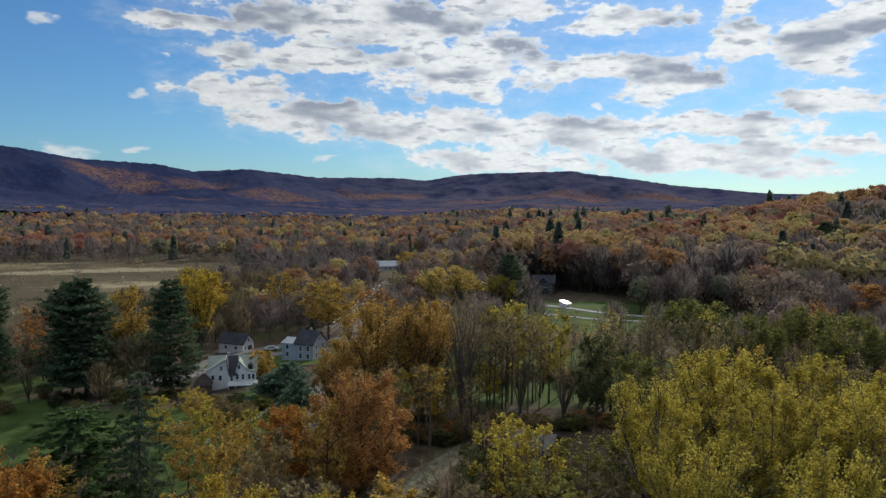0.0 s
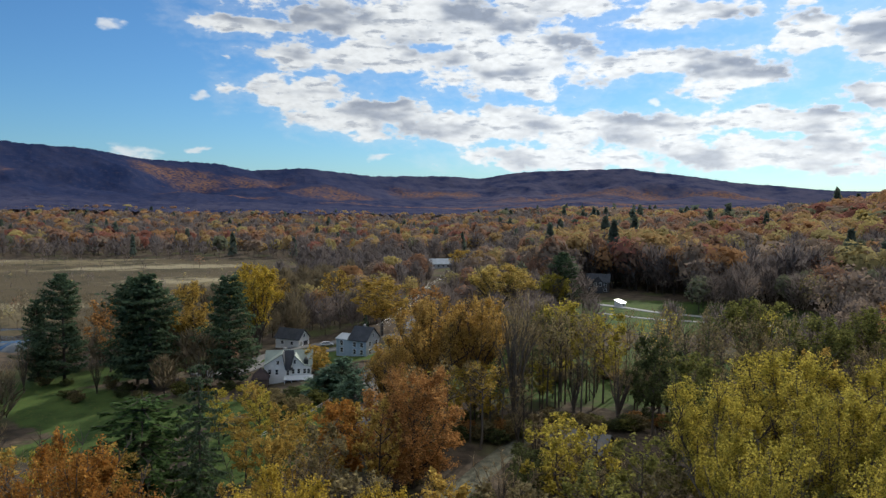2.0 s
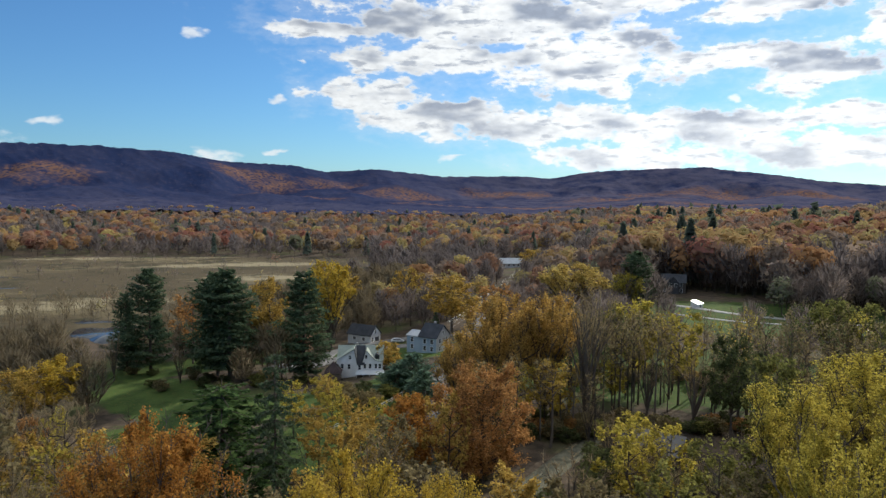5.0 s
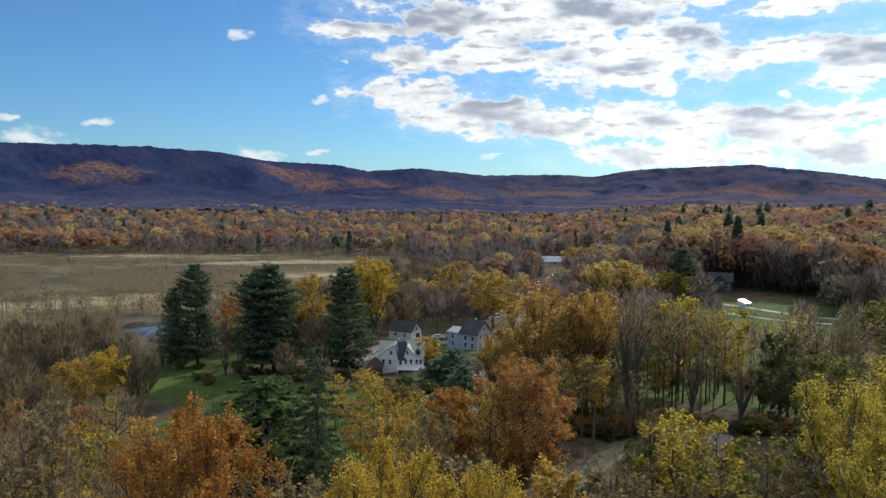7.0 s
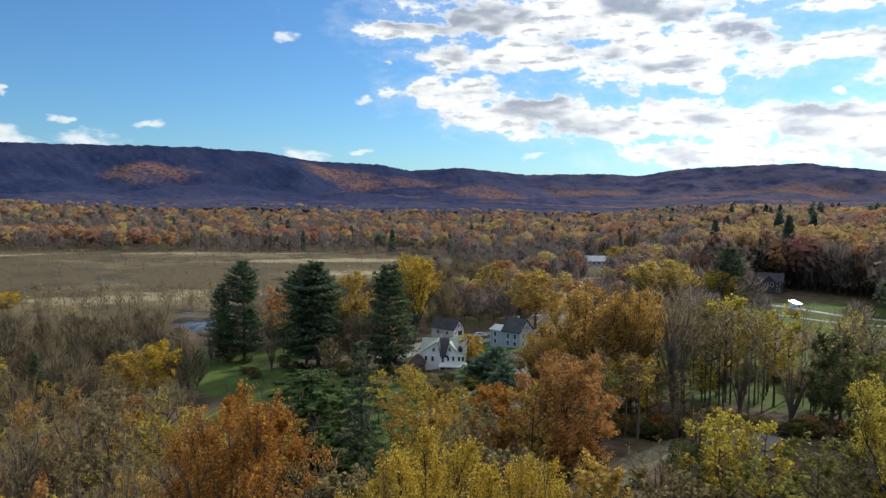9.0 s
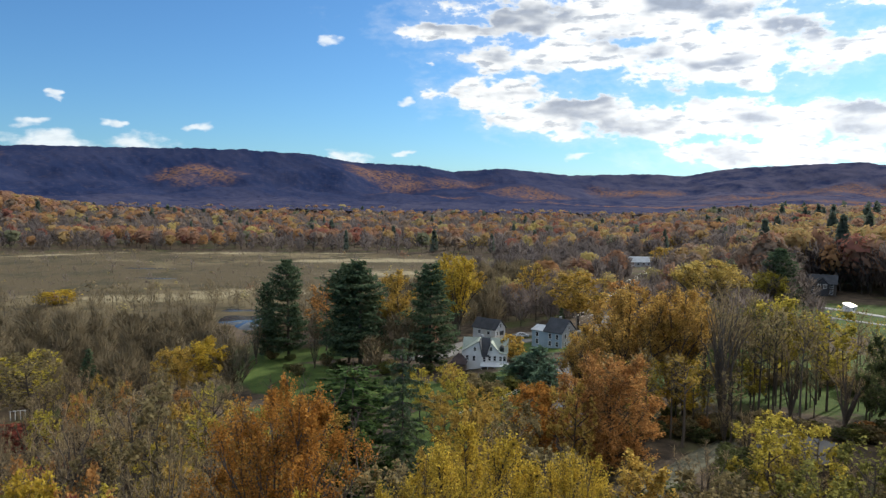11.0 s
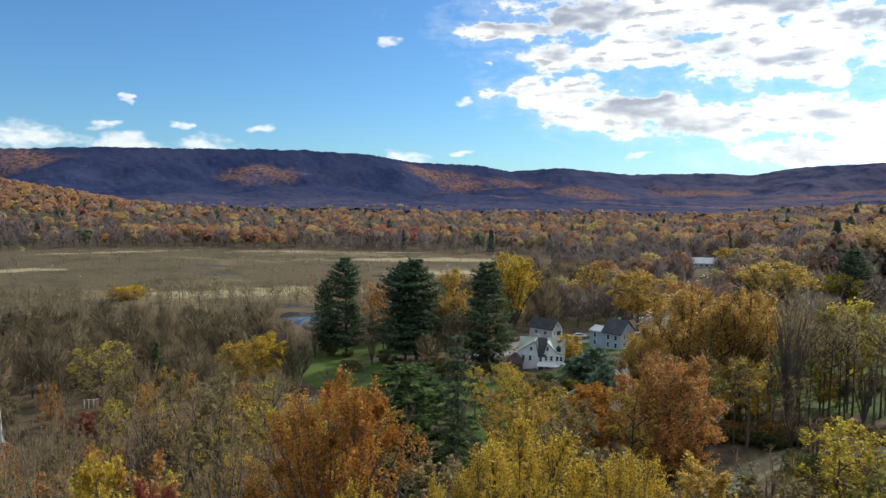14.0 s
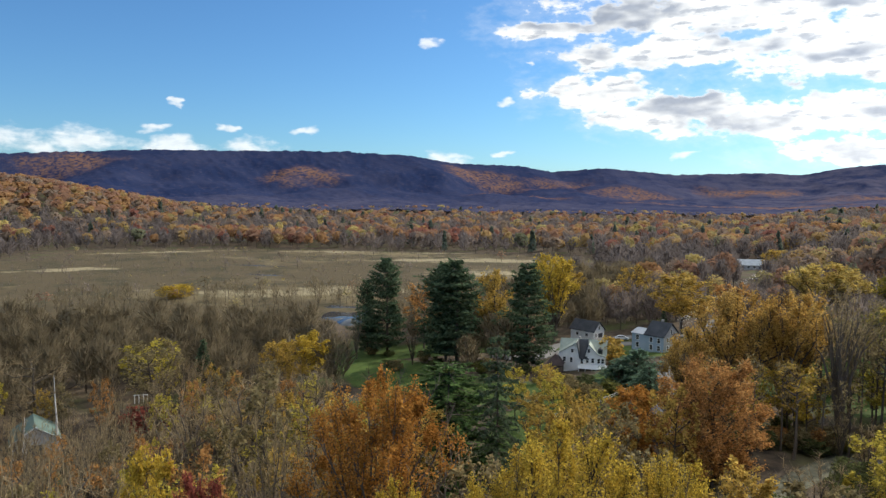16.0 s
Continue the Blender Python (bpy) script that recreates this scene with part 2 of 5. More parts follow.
BARK = bark("bark_grey_brown", (0.05, 0.04, 0.03), (0.16, 0.13, 0.105))
TWIG = leaf_material("fine_twigs_brown_grey", (0.205, 0.152, 0.09), (0.37, 0.285, 0.165), 0.4)
LOW_TWIG = leaf_material("fine_twigs_olive_tan", (0.165, 0.132, 0.082), (0.275, 0.222, 0.14), 0.42, True)
MAUVE = leaf_material("fine_twigs_mauve_grey", (0.19, 0.155, 0.14), (0.275, 0.225, 0.20), 0.5, True)
CANOPY, _n = material("far_slope_canopy")
_p = _n.add("ShaderNodeNewGeometry").outputs["Position"]
_sun_rust, _haze = _n.add("ShaderNodeAttribute"), _n.add("ShaderNodeAttribute")
_sun_rust.attribute_name, _haze.attribute_name = "rust", "birch"
# blue haze and cloud shadow over the ridge are put into the base colour
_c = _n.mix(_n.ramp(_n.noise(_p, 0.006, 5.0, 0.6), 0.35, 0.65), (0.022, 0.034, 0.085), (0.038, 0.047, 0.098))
# paler blue-grey by the birch attribute: haze glow painted into the canopy
_c = _n.mix(_n.math("MULTIPLY", _haze.outputs["Fac"], _n.ramp(_n.noise(_p, 0.010, 5.0, 0.65), 0.3, 0.62)), _c, (0.10, 0.094, 0.138))
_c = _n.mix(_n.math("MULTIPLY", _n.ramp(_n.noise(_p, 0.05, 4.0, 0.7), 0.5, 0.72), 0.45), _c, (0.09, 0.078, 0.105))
# rusty woods where sun breaks through the cloud, the sunlight painted in
_r = _n.mix(_n.noise(_p, 0.06, 3.0, 0.7), (0.16, 0.092, 0.075), (0.29, 0.155, 0.09))
_f = _n.math("MULTIPLY", _n.ramp(_n.math("ADD", _n.math("POWER", _sun_rust.outputs["Fac"], 1.4), _n.math("MULTIPLY", _n.math("SUBTRACT", _n.noise(_p, 0.0055, 8.0, 0.7), 0.5), 3.0)), 0.35, 1.25), _n.ramp(_n.noise(_p, 0.07, 3.0), 0.32, 0.62))
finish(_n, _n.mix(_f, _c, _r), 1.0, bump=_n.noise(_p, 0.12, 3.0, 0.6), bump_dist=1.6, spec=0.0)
BIRCH = bark("bark_white_birch", (0.45, 0.43, 0.40), (0.75, 0.73, 0.70))


def painted(name, a, b, rough=0.6, scale=1.5, lines=0.0, metal=0.0):
    """Weathered paint, siding or roofing; lines: spacing of level courses in metres."""
    m, n = material(name)
    co = n.add("ShaderNodeTexCoord").outputs["Object"]
    big, small = n.noise(co, scale * 0.3, 4.0), n.noise(co, scale * 8, 3.0)
    f = n.math("ADD", n.math("MULTIPLY", big, 0.7), n.math("MULTIPLY", small, 0.3))
    bump = small
    if lines:
        s = n.add("ShaderNodeSeparateXYZ")
        n.link(co, s.inputs[0])
        bump = n.math("FRACT", n.math("DIVIDE", s.outputs[2], lines))
    finish(n, n.mix(n.ramp(f, 0.3, 0.7), a, b), rough, metal, bump, 0.015, 0.3)
    return m


WHITE = painted("white_clapboard", (0.66, 0.66, 0.64), (0.82, 0.82, 0.80), lines=0.15)
TRIM = painted("white_trim", (0.74, 0.74, 0.72), (0.84, 0.84, 0.82))
BLUE_GREY = painted("blue_grey_clapboard", (0.30, 0.39, 0.48), (0.38, 0.47, 0.56), lines=0.15)
STONE_GREY = painted("pale_grey_siding", (0.42, 0.42, 0.42), (0.55, 0.55, 0.54), lines=0.15)
SLATE = painted("dark_shingles", (0.035, 0.04, 0.048), (0.075, 0.08, 0.09), 0.8, lines=0.2)
MOSS = painted("pale_green_grey_shingles", (0.30, 0.34, 0.28), (0.42, 0.46, 0.39), 0.7, lines=0.2)
MAROON = painted("dark_maroon_shingles", (0.05, 0.034, 0.032), (0.085, 0.058, 0.052), 0.8, lines=0.2)
BRICK = painted("brown_lower_wall", (0.10, 0.072, 0.055), (0.17, 0.125, 0.095), 0.85, lines=0.08)
PALE_ROOF = painted("pale_metal_roof", (0.48, 0.50, 0.50), (0.62, 0.64, 0.64), 0.5)
GREEN_ROOF = painted("weathered_green_metal_roof", (0.09, 0.14, 0.12), (0.15, 0.205, 0.175), 0.9, lines=0.4)
GREY_ROOF = painted("weathered_grey_shingles", (0.13, 0.12, 0.11), (0.24, 0.23, 0.21), 0.85, lines=0.2)
DARK_DOOR = painted("dark_door_paint", (0.04, 0.045, 0.05), (0.07, 0.07, 0.075))
CONCRETE = painted("grey_concrete", (0.30, 0.29, 0.27), (0.42, 0.41, 0.39), 0.85)
WOOD_RAIL = painted("pale_weathered_timber", (0.42, 0.39, 0.34), (0.60, 0.57, 0.52), 0.8)
RUBBER = painted("black_rubber", (0.02, 0.02, 0.02), (0.035, 0.035, 0.035), 0.8)
CHROME = painted("dull_wheel_metal", (0.4, 0.4, 0.4), (0.5, 0.5, 0.5), 0.35, metal=1.0)
CAR_DARK = painted("dark_blue_car_paint", (0.02, 0.025, 0.04), (0.03, 0.035, 0.05), 0.2)
CAR_SILVER = painted("silver_car_paint", (0.40, 0.41, 0.42), (0.46, 0.47, 0.48), 0.22, metal=0.6)
CAR_WHITE = painted("white_car_paint", (0.72, 0.72, 0.72), (0.8, 0.8, 0.8), 0.22)
GLASS, _n = material("window_glass")
finish(_n, (0.02, 0.025, 0.03), 0.06, spec=0.8)
WATER, _n = material("still_dark_water")
_p = _n.add("ShaderNodeNewGeometry").outputs["Position"]
finish(_n, (0.07, 0.083, 0.095), 0.03, bump=_n.noise(_p, 0.8, 3.0), bump_dist=0.004, spec=1.0)
PALE_ROAD, _n = material("pale_worn_asphalt")
_p = _n.add("ShaderNodeNewGeometry").outputs["Position"]
finish(_n, _n.mix(_n.noise(_p, 0.4, 5.0), (0.13, 0.125, 0.118), (0.22, 0.21, 0.195)), 0.9, bump=_n.noise(_p, 25.0), spec=0.5)
SHINING_ROAD, _n = material("smooth_wet_asphalt")
_p = _n.add("ShaderNodeNewGeometry").outputs["Position"]
finish(_n, _n.mix(_n.noise(_p, 0.4, 5.0), (0.30, 0.29, 0.28), (0.42, 0.41, 0.40)), 0.32, bump=_n.noise(_p, 25.0), bump_dist=0.004, spec=0.7)
GRAVEL, _n = material("gravel_and_leaf_drive")
_p = _n.add("ShaderNodeNewGeometry").outputs["Position"]
finish(_n, _n.mix(_n.ramp(_n.noise(_p, 0.7, 6.0, 0.65), 0.35, 0.65), (0.095, 0.093, 0.062), (0.19, 0.182, 0.125)), 0.9, bump=_n.noise(_p, 12.0), spec=0.2)

GROUND, _n = material("ground_litter_lawn_marsh")
_p = _n.add("ShaderNodeNewGeometry").outputs["Position"]
_lawn, _marsh, _dry = (_n.add("ShaderNodeAttribute") for _ in range(3))
_lawn.attribute_name, _marsh.attribute_name, _dry.attribute_name = "lawn", "marsh", "dry"
_litter = _n.mix(_n.ramp(_n.noise(_p, 0.25, 6.0, 0.7), 0.35, 0.65), (0.06, 0.047, 0.035), (0.135, 0.10, 0.068))
_litter = _n.mix(_n.ramp(_n.noise(_p, 0.05, 4.0), 0.5, 0.7), _litter, (0.085, 0.095, 0.035))
_grass = _n.mix(_n.ramp(_n.noise(_p, 0.12, 5.0, 0.6), 0.3, 0.7), (0.044, 0.074, 0.02), (0.088, 0.132, 0.034))
_grass = _n.mix(_n.ramp(_n.noise(_p, 1.4, 5.0, 0.7), 0.56, 0.72), _grass, (0.22, 0.16, 0.05))
_band = _n.noise(_n.vec("MULTIPLY", _n.vec("ADD", _p, _n.vec("MULTIPLY", _n.noise(_p, 0.012, 3.0, 0.5, 1), (60.0, 60.0, 0.0))), (0.6, 1.0, 1.0)), 0.011, 6.0, 0.6)
_reed = _n.mix(_n.ramp(_band, 0.5, 0.62), (0.108, 0.083, 0.047), (0.215, 0.172, 0.096))
_reed = _n.mix(_n.ramp(_n.noise(_p, 0.03, 8.0, 0.74), 0.49, 0.6), _reed, (0.066, 0.058, 0.032))
_reed = _n.mix(_n.ramp(_n.noise(_p, 0.35, 6.0, 0.75), 0.52, 0.62), _reed, (0.10, 0.08, 0.05))
_ragged = _n.math("MULTIPLY", _n.math("SUBTRACT", _n.noise(_n.vec("MULTIPLY", _p, (0.6, 1.0, 1.0)), 0.045, 8.0, 0.75), 0.5), 2.6)
_reed = _n.mix(_n.math("MULTIPLY", _n.ramp(_n.math("ADD", _dry.outputs["Fac"], _ragged), 0.5, 0.95), 0.8), _reed, _n.mix(_n.noise(_p, 0.2, 4.0), (0.29, 0.24, 0.14), (0.43, 0.365, 0.23)))
_edge = _n.math("MULTIPLY", _n.math("SUBTRACT", _n.noise(_p, 0.3, 4.0), 0.5), 0.7)
_col = _n.mix(_n.ramp(_n.math("ADD", _lawn.outputs["Fac"], _edge), 0.4, 0.6), _litter, _grass)
_col = _n.mix(_n.ramp(_n.math("ADD", _marsh.outputs["Fac"], _edge), 0.4, 0.6), _col, _reed)
finish(_n, _col, 0.95, bump=_n.noise(_p, 3.0, 6.0, 0.7), bump_dist=0.15, spec=0.1)

# ---- ground ----
LAWNS = [  # x, y, half lengths, turn in degrees
    (-48, 132, 13, 24, 10),     (-84, 150, 30, 13, 30), (-112, 169, 42, 14, -33), (-128, 208, 34, 14, 30), (-45, 160, 10, 26, 10), (-60, 212, 22, 14, 0), (28, 186, 50, 33, 0), (70, 280, 60, 40, 0),
]
ROADS = {}


def inside(x, y, rows, grow=0.0):
    """1 inside the ellipses of rows, falling to 0 outside."""
    x, y = np.asarray(x, float), np.asarray(y, float)
    out = np.zeros(np.shape(x))
    for cx, cy, a, b, turn in rows:
        c, s = math.cos(radians(turn)), math.sin(radians(turn))
        u, v = (x - cx) * c + (y - cy) * s, -(x - cx) * s + (y - cy) * c
        out = np.maximum(out, 1.5 - np.hypot(u / (a + grow), v / (b + grow)))
    return np.clip(out, 0, 1)


MARSH = [(-400, 390, 250, 150, 30), (-270, 290, 130, 62, 35), (-520, 230, 230, 120, 5), (-330, 560, 150, 60, 20), (-480, 480, 200, 90, 20), (-330, 200, 120, 50, 20)]


# pale beds of dry grass in the marsh
DRY = [(-430, 600, 110, 24, 38), (-285, 316, 80, 22, 42), (-520, 318, 46, 16, 58), (-330, 640, 90, 20, 30), (-600, 470, 70, 14, 52), (-300, 550, 80, 24, 28), (-235, 470, 60, 20, 28)]


def marshy(x, y):
    return np.clip(inside(x, y, MARSH), 0, 1)


def make_mesh(name, verts, tris=None, quads=None, mats=(), tri_mat=None, quad_mat=None, smooth_shade=False):
    me = bpy.data.meshes.new(name)
    verts = np.asarray(verts, np.float32)
    parts, sizes, index = [], [], []
    for f, k, mi in ((tris, 3, tri_mat), (quads, 4, quad_mat)):
        if f is not None and len(f):
            f = np.asarray(f, np.int32)
            parts.append(f.ravel())
            sizes.append(np.full(len(f), k, np.int32))
            index.append(np.zeros(len(f), np.int32) if mi is None else np.asarray(mi, np.int32))
    loops, sizes, index = np.concatenate(parts), np.concatenate(sizes), np.concatenate(index)
    me.vertices.add(len(verts))
    me.vertices.foreach_set("co", verts.ravel())
    me.loops.add(len(loops))
    me.loops.foreach_set("vertex_index", loops)
    me.polygons.add(len(sizes))
    me.polygons.foreach_set("loop_start", np.concatenate(([0], np.cumsum(sizes)[:-1])).astype(np.int32))
    me.polygons.foreach_set("material_index", index)
    if smooth_shade:
        me.polygons.foreach_set("use_smooth", np.ones(len(sizes), bool))
    for m in mats:
        me.materials.append(m)
    me.update(calc_edges=True)
    return me


def build_ground():
    n = 300
    u = np.linspace(-1, 1, n)
    line = 4900 * np.sinh(5.2 * u) / math.sinh(5.2)
    X, Y = np.meshgrid(line - 30, line + 150)
    X, Y = X.ravel(), Y.ravel()
    Z = height(X, Y)
    i = np.arange(n * n).reshape(n, n)
    quads = np.stack([i[:-1, :-1], i[:-1, 1:], i[1:, 1:], i[1:, :-1]], -1).reshape(-1, 4)
    me = make_mesh("ground", np.stack([X, Y, Z], 1), quads=quads, mats=[GROUND], smooth_shade=True)
    for name, value in (("lawn", inside(X, Y, LAWNS)), ("marsh", marshy(X, Y)), ("dry", inside(X, Y, DRY))):
        me.attributes.new(name, "FLOAT", "POINT").data.foreach_set("value", value.astype(np.float32))
    return tagged(new("ground", me), "valley ground with leaf litter, green lawns and tan marsh", "ground", kind="structure")


build_ground()


def strip(name, line, width, mat, label, category, lift=0.06):
    """A road or drive laid along a line of x, y, a little above the ground."""
    pts = []
    for (ax, ay), (bx, by) in zip(line[:-1], line[1:]):
        k = max(2, int(math.hypot(bx - ax, by - ay) / 3))
        pts += [(ax + (bx - ax) * i / k, ay + (by - ay) * i / k) for i in range(k)]
    p = np.array(pts + [line[-1]], float)
    for _ in range(3):
        p[1:-1] = (p[:-2] + 2 * p[1:-1] + p[2:]) / 4
    d = np.gradient(p, axis=0)
    d /= np.linalg.norm(d, axis=1)[:, None]
    side = np.stack([-d[:, 1], d[:, 0]], 1)
    cols = np.linspace(-0.5, 0.5, 5)
    verts = np.concatenate([p + side * width * c for c in cols])
    z = height(verts[:, 0], verts[:, 1]) + lift + 0.12
    n, k = len(p), len(cols)
    verts = np.column_stack([verts, z])
    low = verts - (0, 0, 0.6)
    i = np.arange(n * k).reshape(k, n)
    quads = [np.stack([i[:-1, :-1], i[:-1, 1:], i[1:, 1:], i[1:, :-1]], -1).reshape(-1, 4)]
    for row, flip in ((i[0], False), (i[-1], True)):
        q = np.stack([row[:-1], row[1:], row[1:] + n * k, row[:-1] + n * k], -1)
        quads.append(q[:, ::-1] if not flip else q)
    ROADS[name] = (p, width)
    me = make_mesh(name, np.concatenate([verts, low]), quads=np.concatenate(quads), mats=[mat], smooth_shade=True)
    return tagged(new(name, me), label, category, kind="structure")


def near_road(x, y, extra=1.5):
    for p, w in ROADS.values():
        if np.min(np.hypot(p[:, 0] - x, p[:, 1] - y)) < w / 2 + extra:
            return True
    return False


strip("valley_road", [(-19, 118), (-27, 136), (-34, 158), (-36, 176), (-36, 200), (-38, 250), (-37, 300), (-34, 380), (-32, 456), (-29, 556), (0, 700)], 6.5, PALE_ROAD, "pale worn asphalt road running up the valley", "road")
strip("house_drive", [(-37, 215), (-56, 225), (-72, 214), (-82, 196), (-98, 208)], 6, PALE_ROAD, "pale drive beside the white house", "driveway")
strip("garage_drive", [(-80, 198), (-83, 218), (-72, 230), (-56, 237), (-38, 242)], 6, PALE_ROAD, "pale gravel drive past the garage", "driveway", 0.09)
strip("wood_track", [(-9, 98), (-6, 106), (-1, 122), (5, 134), (16, 140)], 4.4, GRAVEL, "grey gravel track with tree shadows and leaves", "track")
strip("far_drive", [(38, 306), (58, 292), (84, 276), (120, 270)], 3.2, SHINING_ROAD, "pale drive shining in the sun", "driveway")
strip("lower_drive", [(36, 284), (60, 270), (92, 262), (120, 270)], 2.4, SHINING_ROAD, "pale drive shining in the sun", "driveway")

# ---- trees ----
def frames_along(d):
    d = d / np.maximum(np.linalg.norm(d, axis=1)[:, None], 1e-6)
    ref = np.where(np.abs(d[:, 2:3]) > 0.9, [[1.0, 0, 0]], [[0, 0, 1.0]])
    a = np.cross(d, ref)
    a /= np.linalg.norm(a, axis=1)[:, None]
    return a, np.cross(d, a)


def tubes(p0, p1, r0, r1, sides):
    """Tapered tubes, one a row; verts and quads."""
    a, b = frames_along(p1 - p0)
    n = len(p0)
    ang = np.arange(sides) * 2 * np.pi / sides
    ring = a[:, None] * np.cos(ang)[None, :, None] + b[:, None] * np.sin(ang)[None, :, None]
    v = np.concatenate([p0[:, None] + ring * r0[:, None, None], p1[:, None] + ring * r1[:, None, None]], 1).reshape(-1, 3)
    k = np.arange(sides)
    q = np.stack([k, (k + 1) % sides, (k + 1) % sides + sides, k + sides], 1)
    return v, (q[None] + (np.arange(n) * 2 * sides)[:, None, None]).reshape(-1, 4)


def kites(rng, centre, size, stretch=1.6, lie=None):
    """Small leaf sprays as kite-shaped faces turned every way."""
    n = len(centre)
    d = rng.normal(size=(n, 3)) if lie is None else lie + rng.normal(size=(n, 3)) * 0.45
    a, b = frames_along(d)
    turn = rng.uniform(0, 2 * np.pi, n)[:, None]
    a, b = a * np.cos(turn) + b * np.sin(turn), -a * np.sin(turn) + b * np.cos(turn)
    s = (size * rng.uniform(0.6, 1.4, n))[:, None]
    v = np.stack([centre - a * s * stretch / 2, centre + b * s * 0.5, centre + a * s * stretch / 2, centre - b * s * 0.5], 1)
    return v.reshape(-1, 3), np.arange(4 * n).reshape(-1, 4)


def sprays(rng, centre, size):
    """Small leaf sprays as single three-cornered faces turned every way."""
    n = len(centre)
    a, b = frames_along(rng.normal(size=(n, 3)))
    s = (size * rng.uniform(0.6, 1.4, n))[:, None]
    v = np.stack([centre + a * s * 0.75, centre - a * s * 0.5 + b * s * 0.5, centre - a * s * 0.4 - b * s * 0.55], 1)
    return v.reshape(-1, 3), np.arange(3 * n).reshape(-1, 3)


def skeleton(rng, H, R, clear, limbs, subs, twigs, vase=0.0, wander=0.25, reach=1.0):
    """Trunk, limbs, branches and twigs of a broadleaf tree: rows of p0, p1, r0, r1 by order, and twig tips."""
    trunk_r = (0.024 if vase else 0.018) * H
    segs = {0: [], 1: [], 2: [], 3: []}
    top = H * (0.78 if not vase else 0.14)
    ks = 6
    zs = np.linspace(0, top, ks + 1)
    axis = np.column_stack([np.cumsum(rng.normal(0, wander, ks + 1)) * 0.5, np.cumsum(rng.normal(0, wander, ks + 1)) * 0.5, zs])
    axis[0] = (0, 0, -0.5)
    rad = trunk_r * (1 - 0.8 * np.linspace(0, 1, ks + 1))
    for i in range(ks):
        segs[0].append((axis[i], axis[i + 1], rad[i], rad[i + 1]))
    def on_axis(z):
        return np.array([np.interp(z, zs, axis[:, 0]), np.interp(z, zs, axis[:, 1]), z])
    mid, half = H * (1 + clear) / 2, H * (1 - clear) / 2
    tips = []
    for i in range(limbs):
        u = (i + 0.5) / limbs
        phi = i * 2.4 + rng.uniform(-0.4, 0.4)
        rel = -0.8 + 1.66 * u
        wide = math.sqrt(max(0.12, 1 - abs(rel) ** 2.6)) * rng.uniform(0.7, 1.08)
        if vase:
            rel = 0.02 + 0.96 * u + rng.uniform(-0.15, 0.03)
            wide = vase * rng.uniform(0.35, 1.05) * math.sqrt(max(0.1, 1 - max(rel, 0) ** 2.6))
        end = np.array([R * wide * math.cos(phi), R * wide * math.sin(phi), mid + half * rel])
        z0 = min(top * 0.97, max(H * clear * 0.8, end[2] - R * wide * rng.uniform(0.5, 0.9))) if not vase else top * rng.uniform(0.1, 1)
        a = on_axis(z0)
        r = trunk_r * (0.6 - 0.3 * u)
        bend = (a + end) / 2 + np.array([0, 0, (-0.08 if not vase else 0.16) * np.linalg.norm(end - a)]) + rng.normal(0, 0.25, 3)
        pts = [a, (a + bend) / 2 + rng.normal(0, 0.12, 3), bend, (bend + end) / 2 + rng.normal(0, 0.2, 3), end]
        for j in range(4):
            segs[1].append((pts[j], pts[j + 1], r * (1 - 0.22 * j), r * (1 - 0.22 * (j + 1))))
        for s in range(subs):
            f = rng.uniform(0.25, 1.0) * 3.999
            j = int(f)
            b = pts[j] + (pts[j + 1] - pts[j]) * (f - j)
            out = rng.normal(size=3) * (0.8, 0.8, 0.5) + (0, 0, 0.45 + 0.5 * bool(vase)) + (b - on_axis(min(b[2], top))) * 0.16
            out /= np.linalg.norm(out)
            e = b + out * R * rng.uniform(0.22, 0.48) * (0.8 if vase else 1)
            segs[2].append((b, e, r * 0.32, r * 0.08))
            for w in range(twigs):
                c = b + (e - b) * rng.uniform(0.3, 1.0)
                o = out * 0.8 + rng.normal(size=3) * 0.65 + (0, 0, 0.2)
                tip = c + o / np.linalg.norm(o) * R * rng.uniform(0.08, 0.22) * reach
                segs[3].append((c, tip, 0.022, 0.008))
                tips.append(tip)
            tips.append(e)
    return segs, np.array(tips)


def wood_mesh(name, segs, mats, scale=(1, 1)):
    """Wood of a tree: tubes down to the branches, slivers for the twigs."""
    vs, qs, ms, base = [], [], [], 0
    for order, sides in ((0, 7), (1, 5), (2, 3)):
        if segs[order]:
            p0, p1, r0, r1 = (np.array(c, float) for c in zip(*segs[order]))
            v, q = tubes(p0, p1, r0, r1, sides)
            vs.append(v), qs.append(q + base), ms.append(np.full(len(q), 1 if order >= 2 else 0))
            base += len(v)
    tris = None
    if segs[3]:
        p0, p1, r0, r1 = (np.array(c, float) for c in zip(*segs[3]))
        a, b = frames_along(p1 - p0)
        turn = (np.arange(len(p0)) * 2.4)[:, None]
        side = a * np.cos(turn) + b * np.sin(turn)
        v = np.stack([p0 - side * r0[:, None] * 1.4, p0 + side * r0[:, None] * 1.4, p1], 1).reshape(-1, 3)
        tris = np.arange(len(v)).reshape(-1, 3) + base
        vs.append(v)
    v = np.concatenate(vs) * (scale[0], scale[0], scale[1])
    return make_mesh(name, v, tris=tris, quads=np.concatenate(qs), mats=mats, tri_mat=None if tris is None else np.ones(len(tris)), quad_mat=np.concatenate(ms))


